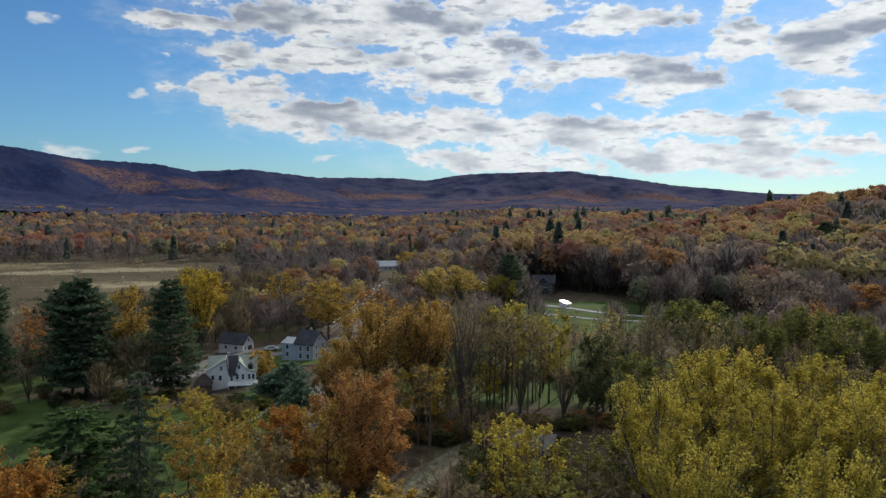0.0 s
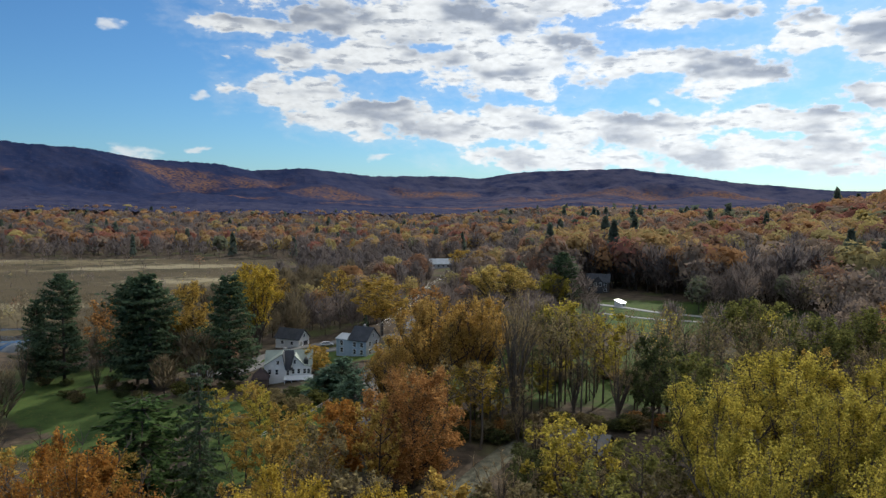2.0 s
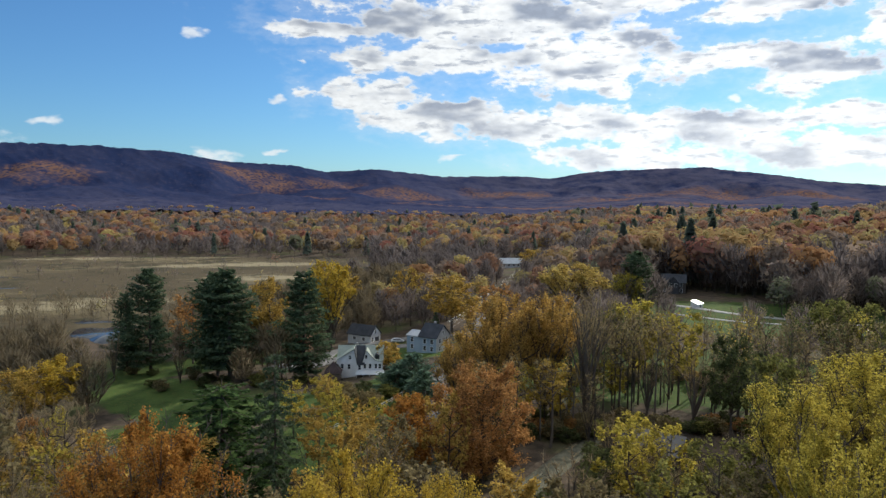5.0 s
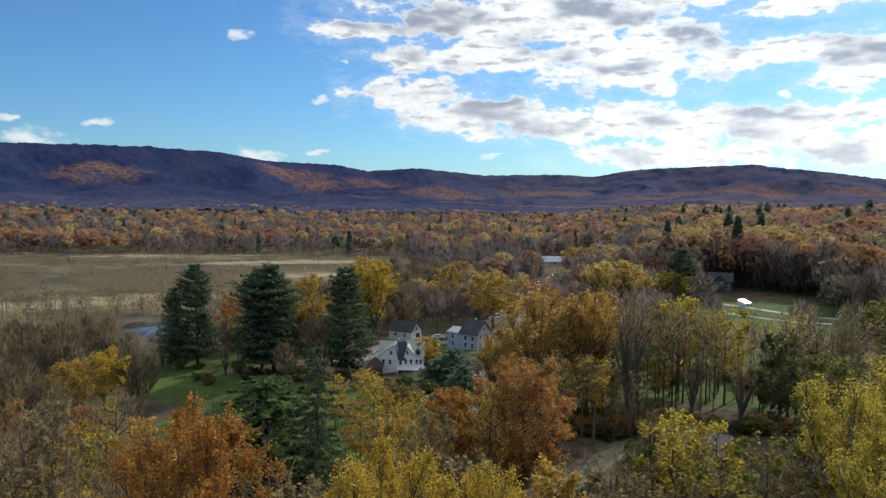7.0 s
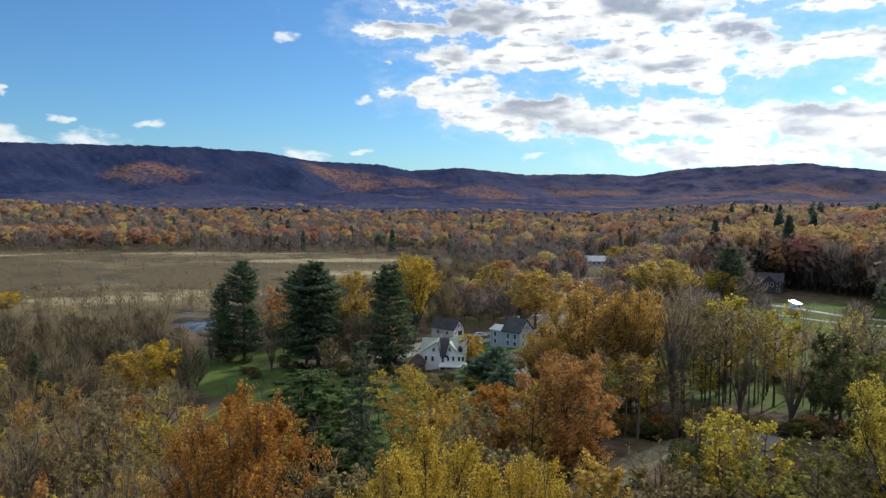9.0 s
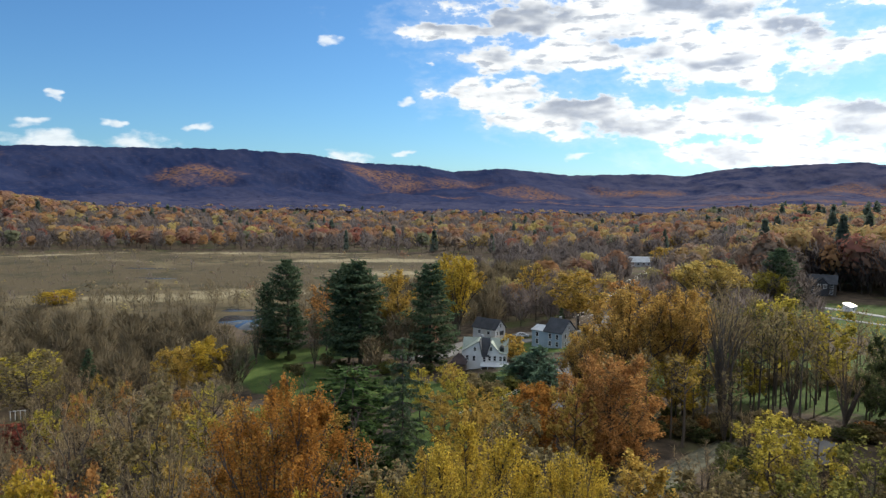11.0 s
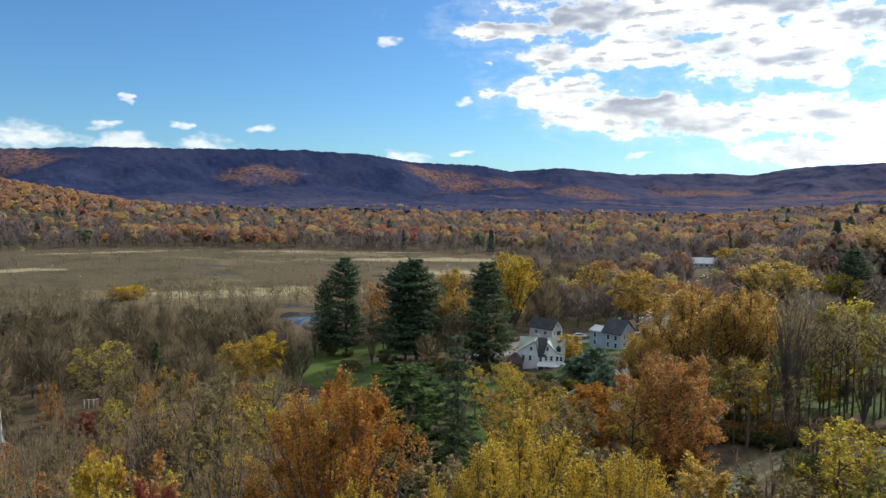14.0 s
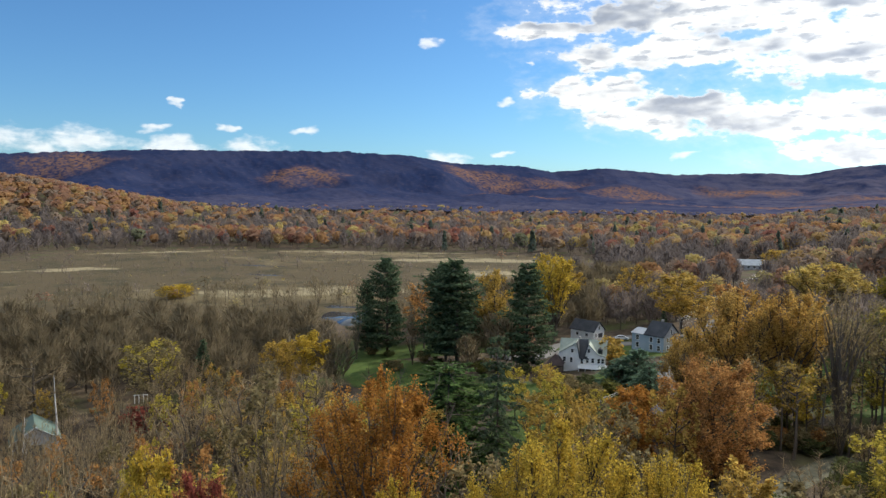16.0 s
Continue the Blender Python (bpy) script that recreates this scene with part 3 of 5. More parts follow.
def broadleaf(name, seed, H, R, clear, leaves, size, limbs=11, subs=7, twigs=4, vase=0.0, spread=0.5, barks=(BARK, BARK), thin=0.0, reach=1.0):
    """Meshes of a broadleaf tree of height H and crown radius R: wood, and a crown of leaf sprays round its twigs (None where bare)."""
    rng = np.random.RandomState(seed)
    segs, tips = skeleton(rng, H, R, clear, limbs, subs, twigs, vase, reach=reach)
    if leaves:
        # leaves sit along the twigs, crowded on some boughs and thin on others
        foot, tip = (np.array(q, float) for q in list(zip(*segs[3]))[:2])
        drift = waves(tip[:, 0] + 0.7 * tip[:, 2], tip[:, 1] - 0.7 * tip[:, 2], 0.75 * R, seed + 200)
        outer = np.linalg.norm((tip - (0, 0, H * (1 + clear) / 2)) / (R, R, H * (1 - clear) / 2), axis=1)
        weight = np.exp(0.28 * drift + 0.22 * rng.normal(size=len(tip)) + 0.9 * np.clip(outer, 0, 1.2)) * (rng.rand(len(tip)) > thin)
        pick_ = rng.choice(len(tip), leaves, p=weight / weight.sum())
        c = foot[pick_] + (tip - foot)[pick_] * rng.uniform(0.1, 1.25, (leaves, 1)) + rng.normal(size=(leaves, 3)) * spread
    else:
        c = tips
    scale = (R / np.percentile(np.hypot(c[:, 0], c[:, 1]), 97), H / np.percentile(c[:, 2], 98))
    wood = wood_mesh(name + "_wood", segs, barks, scale)
    if not leaves:
        return wood, None
    c = c * (scale[0], scale[0], scale[1])
    if not vase or leaves > 2000:
        # an even, gently lobed outline
        mid, half = H * (1 + clear) / 2, H * (1 - clear) / 2
        u = (c - (0, 0, mid)) / (R, R, half)
        rho = (np.hypot(u[:, 0], u[:, 1]) ** 2.4 + np.abs(u[:, 2]) ** 2.4) ** (1 / 2.4)
        phi = np.arctan2(u[:, 1], u[:, 0])
        rim = 0.96 + 0.11 * np.sin(3 * phi + seed) * np.cos(4 * u[:, 2] + seed) + 0.07 * np.sin(7 * phi + 5 * u[:, 2]) + 0.05 * np.sin(13 * phi - 9 * u[:, 2] + seed)
        c = np.where((rho > rim)[:, None], (0, 0, mid) + (c - (0, 0, mid)) * (rim / np.maximum(rho, 1e-6) * rng.uniform(0.82, 1.04, len(c)))[:, None], c)
    v, t = sprays(rng, c, size)
    return wood, make_mesh(name + "_crown", v, tris=t, mats=[LEAF["golden"]])


def conifer(name, seed, H, R, clear, whorls, per, sprays, size, droop=0.25, ragged=0.2, point=1.0, puff=0.10, full=1.0):
    rng = np.random.RandomState(seed)
    segs = {0: [], 1: [], 2: [], 3: []}
    for i in range(8):
        a, b = H * i / 8, H * (i + 1) / 8
        segs[0].append(((0, 0, a - 0.4 * (i == 0)), (0, 0, b), 0.014 * H * (1 - i / 8) + 0.02, 0.014 * H * (1 - (i + 1) / 8) + 0.02))
    centres, lies = [], []
    for k in range(whorls):
        u = (k + rng.uniform(-0.3, 0.3)) / whorls
        z = H * (clear + (1 - clear) * u)
        for j in range(per):
            phi = rng.uniform(0, 2 * np.pi)
            reach = R * min(1.0, (1 - max(u, 0)) / full) ** point * rng.uniform(1 - ragged * 2, 1 + ragged) + 0.25
            a = np.array([0, 0, z + rng.uniform(-0.3, 0.3)])
            e = a + np.array([math.cos(phi) * reach, math.sin(phi) * reach, -droop * reach + 0.1 * rng.normal()])
            segs[1].append((a, e, 0.05, 0.015))
            n = max(3, int(sprays * reach / R))
            t = np.sqrt(rng.uniform(0.06, 1.0, n))
            p = a + (e - a) * t[:, None] + rng.normal(size=(n, 3)) * np.array([0.28, 0.28, puff]) * (0.4 + 0.6 * reach / R) * R * 0.22
            p[:, 2] -= 0.06 * reach * t * t
            centres.append(p)
            lies.append(np.tile((math.cos(phi) * 0.15, math.sin(phi) * 0.15, 1.0), (n, 1)))
    v, q = kites(rng, np.concatenate(centres), size, 2.2, np.concatenate(lies))
    return wood_mesh(name + "_wood", segs, (BARK, BARK)), make_mesh(name + "_crown", v, quads=q, mats=[LEAF["pine"]])


def white_pine(name, seed, H, R, clear, whorls, per, tufts, size):
    """A tall soft pine: level or rising boughs of uneven length, each ending in plumes of needles, round-topped."""
    rng = np.random.RandomState(seed)
    segs = {0: [], 1: [], 2: [], 3: []}
    for i in range(8):
        a, b = H * 0.97 * i / 8, H * 0.97 * (i + 1) / 8
        segs[0].append(((0, 0, a - 0.4 * (i == 0)), (0, 0, b), 0.014 * H * (1 - i / 8) + 0.03, 0.014 * H * (1 - (i + 1) / 8) + 0.03))
    centres, lies = [], []
    lean = rng.uniform(0, 2 * np.pi)
    for k in range(whorls):
        u = (k + rng.uniform(-0.35, 0.35)) / (whorls - 1)
        z = H * (clear + (0.985 - clear) * u)
        body = (0.7 + 0.3 * min(1, max(u, 0) / 0.3)) * max(0.12, 1 - max(u, 0) ** 3.0) ** 0.7
        swell = 1 + 0.22 * math.sin(9 * u + seed)
        for j in range(per):
            phi = j * 2 * np.pi / per + k * 2.4 + rng.uniform(-0.5, 0.5)
            reach = R * body * swell * rng.uniform(0.7, 1.25) * (1 + 0.22 * math.cos(phi - lean))
            rise = reach * (0.05 + 0.5 * max(u, 0)) + rng.uniform(-0.3, 0.3)
            a, e = np.array([0, 0, z]), np.array([math.cos(phi) * reach, math.sin(phi) * reach, z + rise])
            mid = (a + e) / 2 - (0, 0, 0.06 * reach)
            segs[1] += [(a, mid, 0.07, 0.05), (mid, e, 0.05, 0.015)]
            n = max(5, int(tufts * (0.35 + 0.65 * reach / R)))
            t = rng.uniform(0.25, 1.05, n) ** 0.75
            q = a * (1 - t)[:, None] + e * t[:, None]
            q[:, 2] -= 0.22 * reach * t * (1 - t)
            wide = 0.16 * reach * np.sqrt(t) + 0.25
            across = rng.normal(size=n) * wide
            q = q + np.column_stack([-math.sin(phi) * across, math.cos(phi) * across, np.abs(rng.normal(size=n)) * 0.30 + 0.1 * rng.normal(size=n)])
            centres.append(q)
            lies.append(np.tile((math.cos(phi) * 0.3, math.sin(phi) * 0.3, 0.8), (n, 1)))
    v, q = kites(rng, np.concatenate(centres), size, 2.6, np.concatenate(lies))
    return wood_mesh(name + "_wood", segs, (BARK, BARK)), make_mesh(name + "_crown", v, quads=q, mats=[LEAF["pine"]])


def open_spruce(name, seed, H, R, clear, whorls, per, size):
    """A spruce with clear gaps between its whorls: long boughs that dip and turn up at the tips, fringed with hanging twigs."""
    rng = np.random.RandomState(seed)
    segs = {0: [], 1: [], 2: [], 3: []}
    for i in range(8):
        a, b = H * i / 8, H * (i + 1) / 8
        segs[0].append(((0, 0, a - 0.4 * (i == 0)), (0, 0, b), 0.012 * H * (1 - i / 8) + 0.02, 0.012 * H * (1 - (i + 1) / 8) + 0.02))
    centres, lies = [], []
    for k in range(whorls):
        u = k / whorls
        z = H * (clear + (1 - clear) * u)
        for j in range(per):
            phi = j * 2 * np.pi / per + k * 1.1 + rng.uniform(-0.25, 0.25)
            reach = R * (1 - u) ** 0.55 * rng.uniform(0.7, 1.1) + 0.25
            out = np.array([math.cos(phi), math.sin(phi), 0])
            pts = [np.array([0, 0, z + rng.uniform(-0.25, 0.25)])]
            for f, dz in ((0.35, -0.03), (0.7, -0.11), (1.0, -0.09)):
                pts.append(pts[0] * (0, 0, 1) + out * reach * f + (0, 0, dz * reach))
            for a, b, r in zip(pts[:-1], pts[1:], (0.06, 0.04, 0.025)):
                segs[1].append((a, b, r, r * 0.6))
            n = max(8, int(26 * reach))
            t = rng.uniform(0.12, 1.0, n)
            q = np.column_stack([np.interp(t, (0, 0.35, 0.7, 1), [p[i] for p in pts]) for i in range(3)])
            # side twigs, longest at the middle of the bough, and short hanging ones
            across = rng.normal(size=n) * (0.045 * reach * np.sin(np.pi * np.minimum(t + 0.1, 1)) + 0.06)
            hang = np.abs(rng.normal(size=n)) * 0.22 + 0.10 * np.abs(across)
            q = q + np.column_stack([-math.sin(phi) * across, math.cos(phi) * across, -hang])
            centres.append(q)
            lies.append(np.tile(out * 0.3 + (0, 0, 0.8), (n, 1)))
    v, q = kites(rng, np.concatenate(centres), size, 2.4, np.concatenate(lies))
    return wood_mesh(name + "_wood", segs, (BARK, BARK)), make_mesh(name + "_crown", v, quads=q, mats=[LEAF["spruce"]])


SHAPES = {
    "round_close": [broadleaf("round_close", 11 + i, 20, 7.5, 0.22, 40000, 0.14, 26, 10, 9, vase=1.0, spread=0.17) for i in range(3)],
    "round_low": [broadleaf("round_low", 18, 19, 8.0, 0.08, 38000, 0.20, 30, 10, 8, spread=0.2)],
    "fan_near": [broadleaf("fan_near", 111 + i, 20, 8.0, 0.2, 22000, 0.22, 28, 10, 8, vase=1.0, spread=0.3) for i in range(2)],
    "round_near": [broadleaf("round_near", 15 + i, 20, 7.5, 0.22, 30000, 0.17, 24, 10, 8, vase=1.0, spread=0.2) for i in range(3)],
    "fan": [broadleaf("fan", 101 + i, 20, 8.0, 0.25, 8500, 0.34, 22, 9, 6, vase=1.0, spread=0.28) for i in range(3)],
    "round": [broadleaf("round", 21 + i, 20, 7.0, 0.3, 6500, 0.36, 16, 8, 5, spread=0.3) for i in range(5)],
    "airy": [broadleaf("airy", 31 + i, 20, 6.0, 0.3, 2000, 0.42, 12, 7, 6, spread=0.3, thin=0.25) for i in range(5)],
    "tall": [broadleaf("tall", 41 + i, 22, 4.2, 0.5, 280, 0.38, 9, 6, 6, spread=0.5, barks=(BARK, TWIG), thin=0.35) for i in range(5)],
    "bare": [broadleaf("bare", 51 + i, 18, 5.5, 0.2, 0, 0, 13, 8, 9, vase=(0.9, 0.0, 0.75, 1.0, 0.9)[i], barks=(BARK, TWIG), reach=1.5) for i in range(5)],
    "vase": [broadleaf("vase", 61 + i, 24, 6.5, 0.3, 300, 0.3, 20, 8, 10, vase=0.8, barks=(BARK, TWIG)) for i in range(2)],
    "bush": [broadleaf("bush", 71 + i, 5, 2.6, 0.06, 1500, 0.3, 12, 6, 4, spread=0.3) for i in range(3)],
    "pine": [white_pine("pine", 81 + i, 26, 5.2, 0.06 + 0.03 * i, 21, 7, 74, 0.34) for i in range(3)],
    "open_spruce": [open_spruce("open_spruce", 86 + i, 20, 6.0, 0.05, 12, 7, 0.24) for i in range(2)],
    "spruce": [conifer("spruce", 91 + i, 20, 4.4, 0.04, 30, 8, 34, 0.36, 0.30, 0.16, 0.75) for i in range(2)],
    "shrub_evergreen": [conifer("shrub_evergreen", 97 + i, 9, 4.2, 0.02, 16, 9, 34, 0.30, -0.3, 0.25, 0.6, 0.35) for i in range(2)],
}
BASE = {"fan_near": (20, 8.0), "open_spruce": (20, 6.0), "fan": (20, 8.0), "round_low": (19, 8.0), "round_close": (20, 7.5), "round_near": (20, 7.5), "round": (20, 7.0), "airy": (20, 6.0), "tall": (22, 4.2), "bare": (18, 5.5), "vase": (24, 6.5), "bush": (5, 2.6), "pine": (26, 5.2), "spruce": (20, 4.4), "shrub_evergreen": (9, 4.2)}
LABEL = {
    "olive_yellow": "olive and yellow leaves", "yellow": "bright yellow leaves", "olive_green": "dull olive-green leaves", "golden": "golden orange leaves", "amber": "fine amber leaves", "pale_gold": "thin pale golden leaves", "orange": "deep orange leaves", "russet": "russet brown leaves",
    "red": "dark red leaves", "green": "dull green leaves", "brown": "a few withered brown leaves", "pine": "dark green needles", "spruce": "green drooping needle branches", "juniper": "blue-green needles",
}
KIND = {"fan_near": "spreading fan-limbed autumn tree with", "open_spruce": "open-branched spruce with", "fan": "spreading fan-limbed autumn tree with", "round_low": "broad low-branched autumn tree with", "round_close": "broad autumn tree with", "round_near": "broad autumn tree with", "round": "broad autumn tree with", "airy": "thinly leaved autumn tree with", "tall": "slender tall tree with sparse", "bare": "leafless grey-brown tree with fine twigs",
        "vase": "tall vase-shaped tree with bare upright limbs", "bush": "rounded bush with", "pine": "tall pine with", "spruce": "conical spruce with", "shrub_evergreen": "spreading evergreen shrub with"}
TAKEN = []
_rt = random.Random(5)


def tree(shape, colour, x, y, H, R, where="", variant=None):
    """A tree of its own: trunk with branches, and crown."""
    made = SHAPES[shape]
    wood, crown = made[_rt.randrange(len(made)) if variant is None else variant % len(made)]
    bh, br = BASE[shape]
    name = {"bush": "bush", "shrub_evergreen": "evergreen_shrub", "pine": "pine_tree", "spruce": "spruce_tree", "open_spruce": "spruce_tree", "bare": "bare_tree"}.get(shape, "autumn_tree")
    root = new(name)
    root.matrix_basis = pose(x, y, float(height(x, y)), 0, 0, _rt.uniform(0, 360)) @ Matrix.Diagonal((R / br, R / br, H / bh, 1))
    text = KIND[shape] + (" " + LABEL[colour] if shape not in ("bare", "vase") else "")
    tagged(root, (text + " " + where).strip(), "bush" if "bush" in name or "shrub" in name else "tree", "woodland trees" if not where else "")
    o = new("trunk", wood)
    o.parent = root
    if crown:
        c = new("crown", crown)
        c.parent = root
        c.material_slots[0].link = "OBJECT"
        c.material_slots[0].material = LEAF[colour]
    TAKEN.append((x, y, R))
    return root


# ---- trees that stand out ----
# x, y, height, crown radius
GROVES = {
    ("round_low", "russet"): [(-14.4, 104.2, 18.9, 8.6)],
    ("fan_near", "amber"): [(-16.0, 142.4, 26.0, 9.8), (-7.0, 147.0, 25.6, 9.0), (-22.5, 131.5, 18.0, 6.2)],
    ("round", "golden"): [(-24.3, 148.5, 17.6, 6.3), (-108.4, 225.8, 27.4, 8.2), (-129.9, 138.6, 16.0, 6.7), (-110.6, 310.6, 19.0, 11.4), (-45.0, 241.6, 21.0, 12.5), (-30.0, 85.3, 15.2, 4.0), (-149.1, 627.1, 15.0, 11.6), (-105.2, 657.0, 15.0, 10.9), (-33.1, 459.7, 16.0, 9.8), (96.9, 687.7, 18.0, 12.5), (60.4, 506.2, 17.0, 10.4), (115.4, 601.1, 19.0, 11.0), (-172.7, 731.0, 16.0, 10.4)],
    ("vase", "brown"): [(1.5, 141.4, 27.3, 5.6)],
    ("fan", "yellow"): [(-84.9, 224.9, 31.1, 10.2)],
    ("pine", "pine"): [(-77.8, 184.7, 29.9, 7.4), (-103.4, 189.0, 31.7, 9.7), (-109.4, 192.5, 31.2, 7.3), (-138.6, 201.3, 33.3, 7.2), (-147.3, 201.3, 25.5, 4.5), (1074.6, 2715.5, 23.6, 33.4), (314.0, 619.4, 25.0, 9.6), (245.3, 467.9, 27.0, 14.7), (21.1, 274.8, 24.0, 6.8)],
    ("airy", "russet"): [(-130.3, 212.7, 26.0, 8.2), (-26.5, 221.1, 20.0, 9.2), (93.2, 179.1, 22.0, 5.0), (-54.7, 45.8, 18.3, 3.7)],
    ("open_spruce", "spruce"): [(-54.5, 97.2, 20.5, 15.0)],
    ("open_spruce", "pine"): [(-44.4, 94.6, 25.5, 5.5)],
    ("round_close", "orange"): [(-33.2, 46.8, 25.3, 7.5)],
    ("round_close", "yellow"): [(-16.3, 46.7, 21.4, 6.0), (-9.3, 50.7, 19.4, 3.8), (-19.6, 42.1, 18.9, 3.7), (-24.6, 37.0, 19.5, 3.6)],
    ("round", "orange"): [(-29.4, 114.4, 11.5, 3.8), (-24.5, 101.0, 15.0, 4.9)],
    ("airy", "golden"): [(-47.5, 119.5, 8.5, 3.4), (-52.5, 127.0, 7.5, 3.2), (-39.5, 124.5, 7.0, 3.2), (-23.0, 111.0, 12.5, 4.2), (-31.0, 123.0, 10.0, 3.6), (-53.5, 140.2, 10.0, 2.8), (-46.0, 132.0, 7.5, 3.0), (-43.0, 108.0, 10.0, 3.8), (-36.5, 112.0, 8.5, 3.4), (-29.0, 102.2, 10.9, 3.8), (-39.4, 116.8, 10.0, 3.4), (-72.0, 283.8, 22.0, 8.2), (-25.7, 94.5, 12.9, 3.7), (-6.8, 139.7, 12.1, 3.5), (-34.5, 622.7, 15.0, 11.2), (-90.9, 356.0, 18.0, 6.6)],
    ("airy", "olive_yellow"): [(-57.5, 131.0, 7.5, 3.2), (-41.0, 135.0, 6.5, 3.0), (-58.0, 150.0, 8.5, 4.2), (-62.5, 142.0, 9.0, 3.8), (-46.5, 124.0, 11.5, 3.2), (21.3, 156.2, 22.0, 5.8), (6.4, 91.9, 13.9, 4.7), (7.1, 149.7, 11.8, 4.5), (7.9, 102.3, 13.0, 4.2), (11.9, 93.5, 13.9, 4.4), (-168.9, 126.5, 17.0, 9.7)],
    ("bush", "golden"): [(-54.8, 190.4, 7.5, 4.6)],
    ("shrub_evergreen", "juniper"): [(-41.7, 169.6, 8.5, 6.6), (-45.2, 165.0, 6.9, 5.8), (-36.2, 158.4, 6.9, 4.8)],
    ("round", "yellow"): [(-128.5, 146.3, 16.9, 8.5), (-59.8, 44.2, 19.2, 3.9)],
    ("bush", "yellow"): [(-324.8, 260.6, 8.0, 12.4)],
    ("fan", "pale_gold"): [(-4.1, 250.4, 22.6, 14.0)],
    ("fan", "olive_yellow"): [(16.0, 268.0, 17.0, 8.0)],
    ("round", "olive_yellow"): [(12.4, 166.2, 22.0, 7.6), (150.1, 631.6, 20.0, 11.7), (-110.2, 683.0, 17.0, 9.6)],
    ("tall", "golden"): [(-4.9, 125.0, 17.0, 4.2)],
    ("round", "green"): [(27.4, 132.6, 19.9, 5.6)],
    ("round_near", "olive_yellow"): [(39.2, 101.5, 23.0, 10.7), (25.9, 89.5, 21.9, 7.3), (51.8, 97.4, 22.9, 10.3), (49.2, 80.8, 23.0, 8.4), (37.4, 81.1, 22.0, 7.9), (21.6, 60.7, 22.0, 5.8), (30.4, 55.0, 22.0, 5.7)],
    ("airy", "olive_green"): [(16.8, 86.7, 14.9, 4.7), (9.8, 76.5, 13.9, 4.4)],
    ("fan", "olive_green"): [(60.7, 176.8, 22.0, 11.1), (66.6, 155.4, 20.9, 9.2), (87.5, 170.6, 21.0, 9.5), (88.6, 153.5, 22.0, 10.2)],
    ("round", "olive_green"): [(30.4, 114.9, 20.0, 5.9)],
    ("round", "russet"): [(144.9, 243.2, 19.0, 11.6), (21.6, 671.5, 16.0, 11.0), (39.3, 640.1, 16.0, 9.4)],
    ("airy", "green"): [(2.7, 92.3, 9.9, 3.2), (-3.9, 79.4, 8.9, 4.2)],
    ("airy", "yellow"): [(-11.5, 137.5, 12.5, 5.0), (-5.5, 141.0, 13.0, 4.6), (-18.5, 137.0, 11.0, 4.6), (-3.4, 135.8, 12.2, 3.6)],
    ("bare", "brown"): [(-0.3, 86.6, 10.9, 4.5), (-82.2, 78.6, 20.0, 7.7), (-92.1, 75.7, 18.9, 7.1), (-45.5, 47.0, 22.6, 3.4), (-168.5, 93.7, 20.0, 12.1), (-52.4, 32.0, 25.2, 4.2), (-43.6, 23.2, 26.0, 3.9), (-45.1, 30.4, 23.5, 3.8), (-77.4, 90.9, 20.4, 6.0)],
    ("airy", "brown"): [(-151.5, 113.6, 20.0, 8.0), (-66.1, 67.3, 22.8, 5.6), (-52.2, 267.9, 17.0, 8.5)],
    ("spruce", "pine"): [(-151.1, 130.1, 17.6, 4.6), (-48.1, 226.8, 10.8, 2.5)],
    ("bush", "red"): [(-141.0, 103.5, 5.9, 8.2), (-113.4, 88.0, 5.4, 6.2)],
    ("round", "red"): [(-50.0, 42.1, 17.6, 2.9), (-16.6, 947.3, 14.9, 9.3)],
}

for (shape, colour), rows in GROVES.items():
    for x, y, H, R in rows:
        tree(shape, colour, x, y, H, R)

# ---- woods near by ----
CLEAR = [(58, 326, 22, 26, 0), (-46, 452, 12, 36, 0), (-61, 197, 9, 7, 0), (-172, 106, 12, 9, 0), (-136, 82, 15, 6, -30), (-70, 207, 12, 14, 0), (-38, 90, 11, 20, 0), (7, 82, 12, 12, 0), (-112, 167, 48, 17, -33), (-62, 184, 16, 13, 0), (-48, 142, 24, 38, 12), (-80, 230, 17, 16, 0), (-46, 212, 11, 9, 0), (17, 104, 9, 8, 0), (-150, 88, 9, 9, 0), (-92, 150, 40, 20, 30),
         (-120, 200, 40, 20, 30), (-195, 255, 34, 22, 30), (46, 300, 34, 16, 0), (90, 272, 44, 16, 0), (44, 350, 12, 10, 0), (0, 112, 14, 26, -10), (-168, 120, 12, 10, 0), (0, 0, 22, 22, 0),
         (-64, 228, 28, 24, 0), (-80, 120, 18, 26, 30), (-40, 186, 20, 30, 0), (20, 122, 24, 16, 0), (28, 192, 46, 20, 0), (30, 172, 42, 12, 0), (-185, 236, 46, 14, 128), (-215, 240, 30, 40, 0), (-9, 84, 14, 15, 0), (44, 328, 14, 20, 0), (62, 248, 48, 36, 0), (-50, 492, 18, 26, 0), (-26, 508, 14, 22, 0)]
_rw = random.Random(8)


def pick(table):
    total = sum(w for _, w in table)
    r = _rw.uniform(0, total)
    for v, w in table:
        r -= w
        if r <= 0:
            return v
    return table[-1][0]


